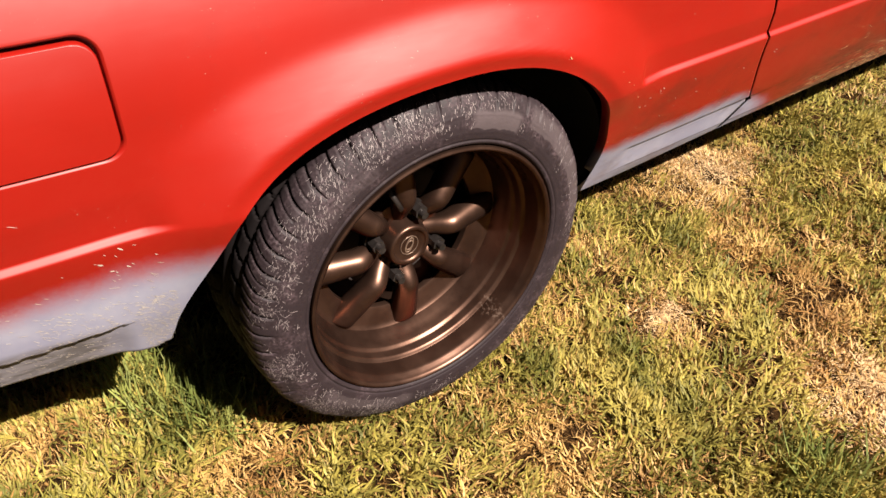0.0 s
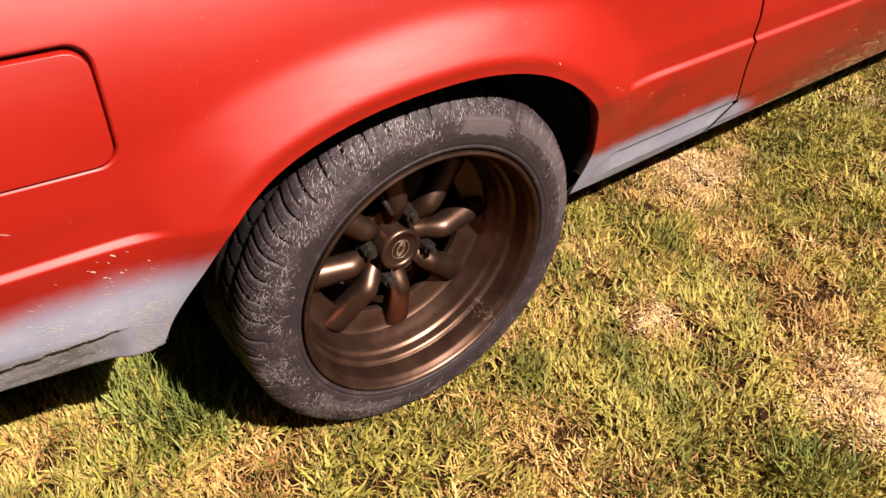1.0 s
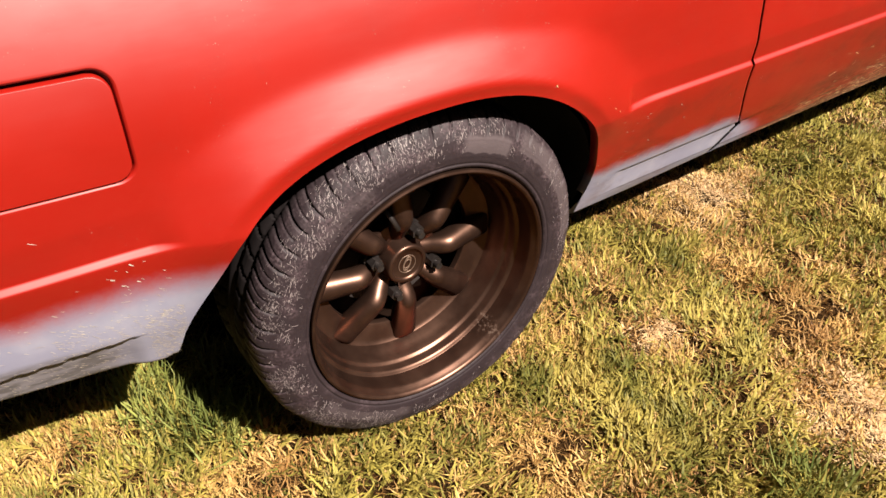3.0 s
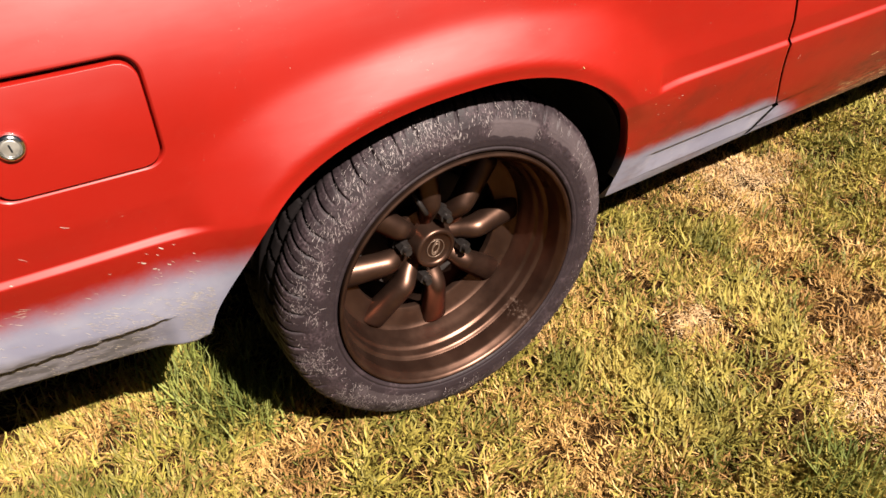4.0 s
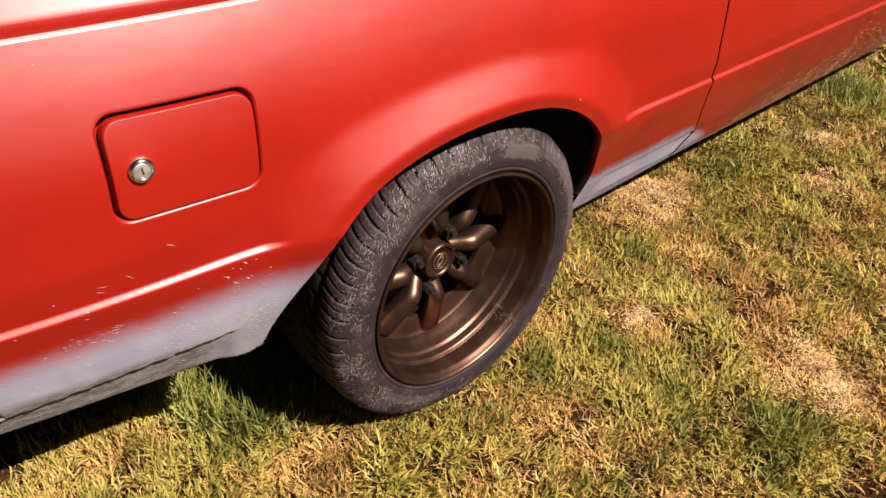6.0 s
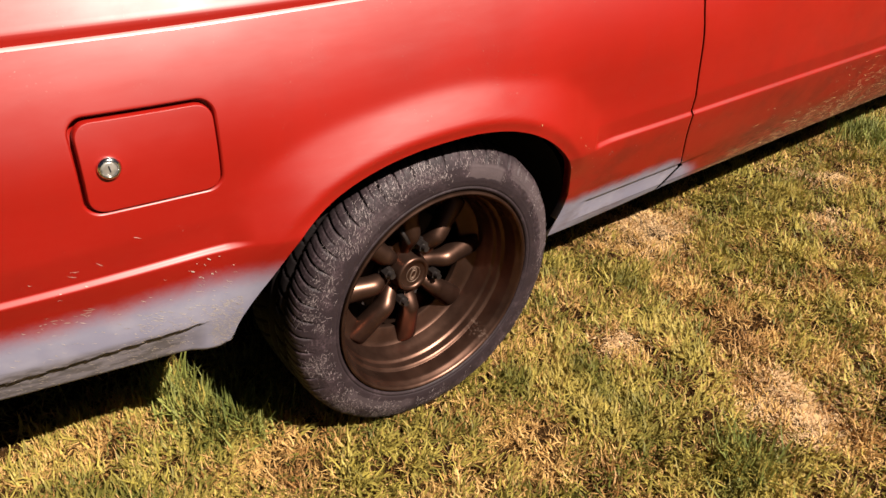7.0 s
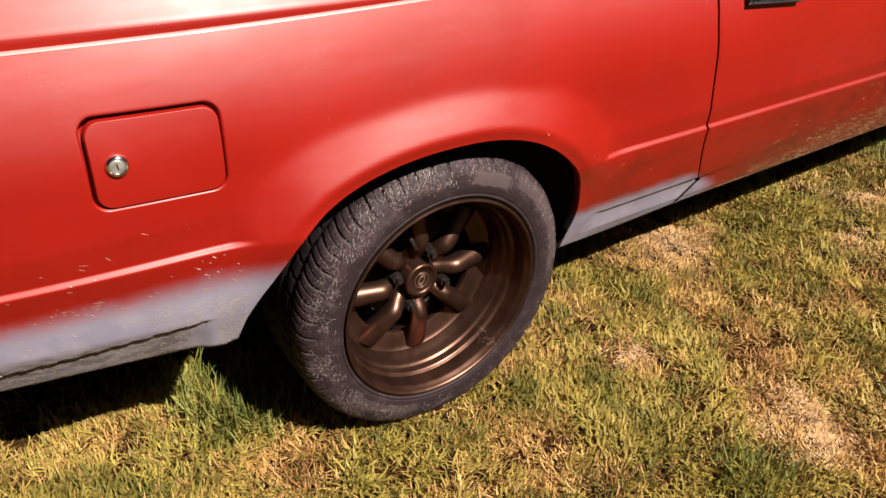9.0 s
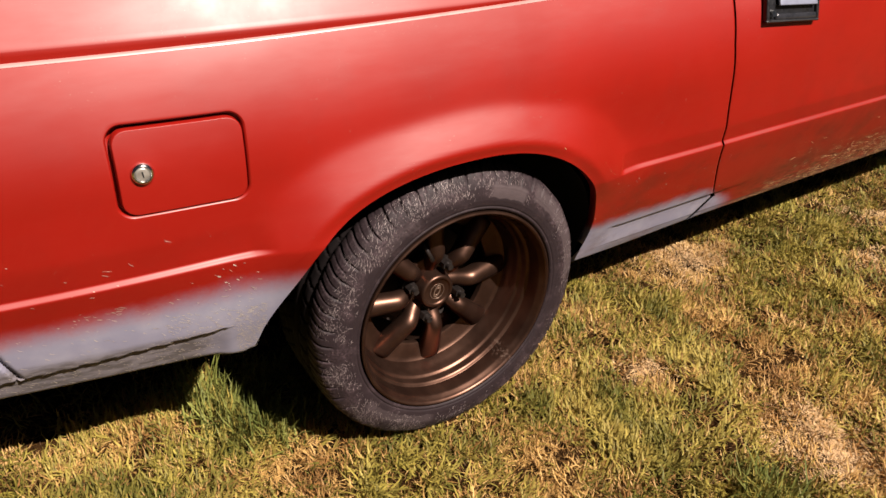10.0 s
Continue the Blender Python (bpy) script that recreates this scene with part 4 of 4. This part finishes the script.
def lawn():
    ax = np.concatenate([-np.geomspace(250, 1.6, 26), np.arange(-1.5, 3.4, 0.03), np.geomspace(3.5, 250, 24)])
    ay = np.concatenate([-np.geomspace(250, 1.3, 26), np.arange(-1.2, 1.8, 0.03), np.geomspace(1.9, 250, 24)])
    gx, gy = np.meshgrid(ax, ay, indexing="ij")
    gz = ground_z(gx, gy)
    rows = np.stack([gx, gy, gz], -1).tolist()
    ground = new("ground", grid_mesh("ground", rows, SOIL))
    tagged(ground, "sunlit lawn soil with yellowed thatch under the grass", "lawn", kind="structure")
    rng = np.random.default_rng(5)

    def seen(x, y):
        return (y + 0.6 * x > -0.33) & (y - 0.6 * x > -1.2) & (y < 0.50)

    def spread(count, floor):
        """Dense where the camera passes, in uneven clumps; thinner and coarser round it."""
        x, y = rng.uniform(-1.1, 2.9, count * 2), rng.uniform(-0.8, 0.55, count * 2)
        keep = seen(x, y) & (rng.random(len(x)) < np.where(x < 1.2, 1.0, 0.6) * np.clip(3.4 * (0.60 * soft_noise(x, y, 26.0, 15) + 0.40 * soft_noise(x, y, 62.0, 16)) - 1.05, floor, 1))
        ox, oy = rng.uniform(-3.6, 5.6, count // 2), rng.uniform(-3.4, 3.8, count // 2)
        edge = np.minimum(4.6 - np.abs(ox - 1.0), 3.6 - np.abs(oy - 0.2))
        away = ~seen(ox, oy) & (edge > 1.6 * soft_noise(ox, oy, 2.5, 51) * soft_noise(ox, oy, 23.0, 52) ** 0.5)
        keep &= ~gaps(x, y)
        return np.concatenate([x[keep], ox[away]]), np.concatenate([y[keep], oy[away]]), np.concatenate([np.zeros(keep.sum()), np.ones(away.sum())])

    # flat mat of old stalks
    x, y, far = spread(170000, 0.5)
    n = len(x)
    blades("thatch", x, y, rng.uniform(0.012, 0.036, n) * (1 + far), rng.uniform(0.0014, 0.0032, n) * (1 + 2 * far), rng.uniform(1.15, 1.65, n), rng.uniform(0, 6.283, n), rng.uniform(-0.2, 0.3, n),
           THATCH, "matted brown dead stalks under the lawn", rng)
    # bleached flat mats
    mx, my = [], []
    for cx, cy, r, k in BARE:
        count = int(k * k * r * r * 1700000)
        mx.append(rng.normal(cx, r * 0.75, count))
        my.append(rng.normal(cy, r * 0.6, count))
    x, y = np.concatenate(mx), np.concatenate(my)
    keep = rng.random(len(x)) < np.clip(2.4 * soft_noise(x, y, 30.0, 33) - 0.3, 0.45, 1)
    x, y = x[keep], y[keep]
    n = len(x)
    blades("dead_mat", x, y, rng.uniform(0.010, 0.030, n), rng.uniform(0.0014, 0.0030, n), rng.uniform(1.2, 1.62, n), rng.uniform(0, 6.283, n), rng.uniform(-0.15, 0.20, n),
           PALE, "bleached flat patches of dead grass in the lawn", rng)
    # standing grass, green and dead
    x, y, far = spread(265000, 0.05)
    worn = np.zeros(len(x))
    for cx, cy, r, k in BARE:
        worn += k * np.exp(-(((x - cx) / (r * 0.8)) ** 2 + ((y - cy) / (r * 0.65)) ** 2) / 2)
    keep = rng.random(len(x)) > np.maximum(0.75 * np.clip(worn, 0, 1), 0.85 * np.clip((y - 0.34) / 0.1, 0, 1) * (np.abs(x - 0.7) < 1.9))
    x, y, far = x[keep], y[keep], far[keep]
    d = dryness(x, y)
    dry = rng.random(len(x)) < 0.12 + 0.86 * d
    flow = 6.3 * soft_noise(x, y, 3.0, 21) + 3.0 * soft_noise(x, y, 11.0, 22)
    tall = np.zeros(len(x))
    for cx, cy, r in TUFTS:
        tall = np.maximum(tall, np.exp(-((x - cx) ** 2 + (y - cy) ** 2) / (2 * r * r)))
    g = ~dry
    n = g.sum()
    low = 1 - 0.25 * ((x > 0.38) & (y > 0.17) & (far == 0))              # cropped close beside the sill
    length = rng.uniform(0.024, 0.060, n) * low[g] * (1 - 0.3 * d[g]) + 0.025 * tall[g] * rng.random(n)
    blades("green_grass", x[g], y[g], length * (1 + 0.5 * far[g]), rng.uniform(0.0027, 0.0056, n) * (1 + 1.4 * far[g] + 0.25 * tall[g]), rng.uniform(0.45, 1.45, n) * (1 - 0.5 * tall[g]), flow[g] + rng.normal(0, 1.1, n),
           rng.uniform(-0.5, 0.9, n) * (1 - 0.6 * tall[g]), GREEN, "short yellow-green mown grass, taller beside the tyre", rng)
    n = dry.sum()
    blades("dry_grass", x[dry], y[dry], rng.uniform(0.018, 0.048, n) * low[dry] * (1 + 0.5 * far[dry]), rng.uniform(0.0020, 0.0044, n) * (1 + 1.4 * far[dry]), rng.uniform(0.7, 1.7, n), rng.uniform(0, 6.283, n),
           rng.uniform(-0.9, 1.1, n), STRAW, "bleached tan dead grass lying curled in the lawn", rng)
    # tufts that the mower missed beside the tyre and out in the lawn
    tx, ty = [], []
    for cx, cy, r in TUFTS:
        count = int(180000 * r * r)
        tx.append(rng.normal(cx, r, count))
        ty.append(rng.normal(cy, r, count))
    x, y = np.concatenate(tx), np.concatenate(ty)
    n = len(x)
    blades("tall_grass", x, y, rng.uniform(0.040, 0.098, n), rng.uniform(0.0026, 0.0046, n), rng.uniform(0.05, 0.75, n), rng.uniform(0, 6.283, n), rng.uniform(-0.1, 0.4, n),
           TUFT, "tall lush green tufts of grass beside the tyre", rng)


# ---- clippings ----
def clippings(name, spots, parent, label, rng, mat=None):
    """Small flat flakes of dry grass; spots are (place, normal, length, width, turn)."""
    verts, faces = [], []
    for p, n, ln, w, turn in spots:
        m = Matrix.Translation(p) @ n.to_track_quat("Z", "Y").to_matrix().to_4x4() @ Matrix.Rotation(turn, 4, "Z")
        b, k = len(verts), rng.uniform(-0.35, 0.35)
        for u, v, h in ((-0.5, -0.35, 0.1), (-0.5, 0.35, 0.1), (0.0, 0.5 + k, 0.5), (0.0, -0.5 + k, 0.5), (0.5, 0.2 + k, 0.15), (0.5, -0.2 + k, 0.15)):
            verts.append(tuple(m @ Vector((u * ln, v * w, h * 0.0004))))
        faces += [[b, b + 3, b + 2, b + 1], [b + 3, b + 5, b + 4, b + 2]]
    ob = part(name, mesh_of(name, verts, faces, mat or FLAKE), parent, label)
    return tagged(ob, kind="stuff")


def side_clippings(car):
    rng = random.Random(8)
    spots = []

    def add(count, xa, xb, za, zb, size, power=1.0, wide=1.0):
        for _ in range(count):
            x, z = rng.uniform(xa, xb), za + (zb - za) * rng.random() ** power
            if arch_ratio(x, z) < 1.004 or z < foot_z(x) + 0.004:
                continue
            p, n = side_point(x, z, 0.0003)
            spots.append((p, n, size * (0.25 + 0.75 * rng.random() ** 2), wide * rng.uniform(0.0004, 0.0009), rng.gauss(-0.5, 0.22) if x < 0.8 else rng.gauss(0.0, 0.17)))

    add(24, -0.78, -0.36, 0.42, 0.55, 0.012)
    add(16, -0.62, -0.55, 0.425, 0.450, 0.013)
    add(120, -0.75, -0.36, 0.29, 0.44, 0.010)
    add(130, -0.50, -0.395, 0.350, 0.405, 0.009)
    add(420, -0.395, -0.350, 0.285, 0.395, 0.008)
    add(240, -0.75, -0.42, 0.285, 0.345, 0.009)
    add(12, 0.27, 0.42, 0.36, 0.52, 0.005)
    add(45, 0.36, 0.75, 0.27, 0.45, 0.006, 1.6)
    for lo, hi, top, count in ((0.84, 1.0, 0.256, 40), (0.95, 1.2, 0.288, 170), (1.15, 1.5, 0.345, 420), (1.45, 2.1, 0.40, 760)):
        add(count, lo, hi, 0.236, top, 0.031, 1.6, 1.5)
    add(55, 0.98, 1.5, 0.27, 0.40, 0.027, 1.4, 1.3)
    add(130, 1.3, 2.2, 0.28, 0.46, 0.030, 1.3, 1.4)
    clippings("grass_clipping", [q for q in spots if q[0].x < 0.8], car, "pale dry grass clippings stuck to the paint", rng)
    clippings("grass_clipping", [q for q in spots if q[0].x >= 0.8], car, "tan grass clippings caked along the door's foot", rng, TAN)


def paint_chips(car):
    """Pale stone chips behind the wheel and on the flare's front."""
    rng = random.Random(12)
    spots = []
    for x, z, size in ((-0.397, 0.483, 0.0065), (-0.403, 0.474, 0.004), (-0.414, 0.480, 0.0035), (-0.410, 0.452, 0.005), (-0.406, 0.449, 0.003), (-0.393, 0.453, 0.005), (-0.388, 0.456, 0.004), (-0.420, 0.467, 0.006),
                       (-0.425, 0.470, 0.003), (-0.363, 0.462, 0.0035), (0.183, 0.572, 0.005), (0.297, 0.517, 0.003), (0.315, 0.495, 0.0035), (0.328, 0.486, 0.003), (0.353, 0.456, 0.003)):
        p, n = side_point(x, z, 0.0003)
        spots.append((p, n, size, size * rng.uniform(0.18, 0.45), rng.gauss(-0.5, 0.3)))
    clippings("paint_chip", [q for q in spots if q[0].x < 0], car, "small pale chips in the red paint", rng, FLAKE)
    clippings("paint_chip", [q for q in spots if q[0].x > 0], car, "small dull chips in the red paint of the flare", rng, TAN)


def tyre_clippings(wh):
    rng = random.Random(9)
    spots = []
    while len(spots) < 3200:
        a = rng.uniform(0, 2 * math.pi)
        r = 0.222 + 0.0585 * rng.random() ** 0.7
        crowd = noise.noise(Vector((r * math.cos(a) * 26, r * math.sin(a) * 26, 3.7)))
        if rng.random() > max(0.04, 0.45 + 1.5 * crowd) * (1.0 if math.cos(a) < 0.2 else 0.4) * (1.5 if 2.9 < a < 4.5 else 1.0) * (1.0 if r > 0.236 else 0.35) or 1.03 < a < 1.37 and r < 0.257:
            continue
        y = float(np.interp(r, *zip(*TYRE_FACE)))
        slope = (float(np.interp(r + 0.002, *zip(*TYRE_FACE))) - y) / 0.002
        n = Vector((slope * math.cos(a), -1, slope * math.sin(a)))
        n = n.normalized()
        p = Vector((WX + r * math.cos(a), y, WZ + r * math.sin(a))) + n * 0.0006
        if p.z < 0.02:
            continue
        spots.append((p, n, 0.0014 + (0.0095 if 2.9 < a < 4.5 else 0.0070) * rng.random() ** 2.4, rng.uniform(0.0004, 0.0009), rng.gauss(1.45, 0.3 if math.sin(a) > 0.6 else 0.6)))
    clippings("tyre_clipping", spots, wh, "dry grass clippings stuck to the rubber", rng, GRIT)


car = tagged(new("car"), "faded red hatchback car with grey primer patches, parked on a lawn", "car")
quarter_panel(car)
fuel_door(car)
door_handle(door(car))
upper_body(car)
underbody(car)
wheel_part = wheel(car)
side_clippings(car)
paint_chips(car)
tyre_clippings(wheel_part)
lawn()
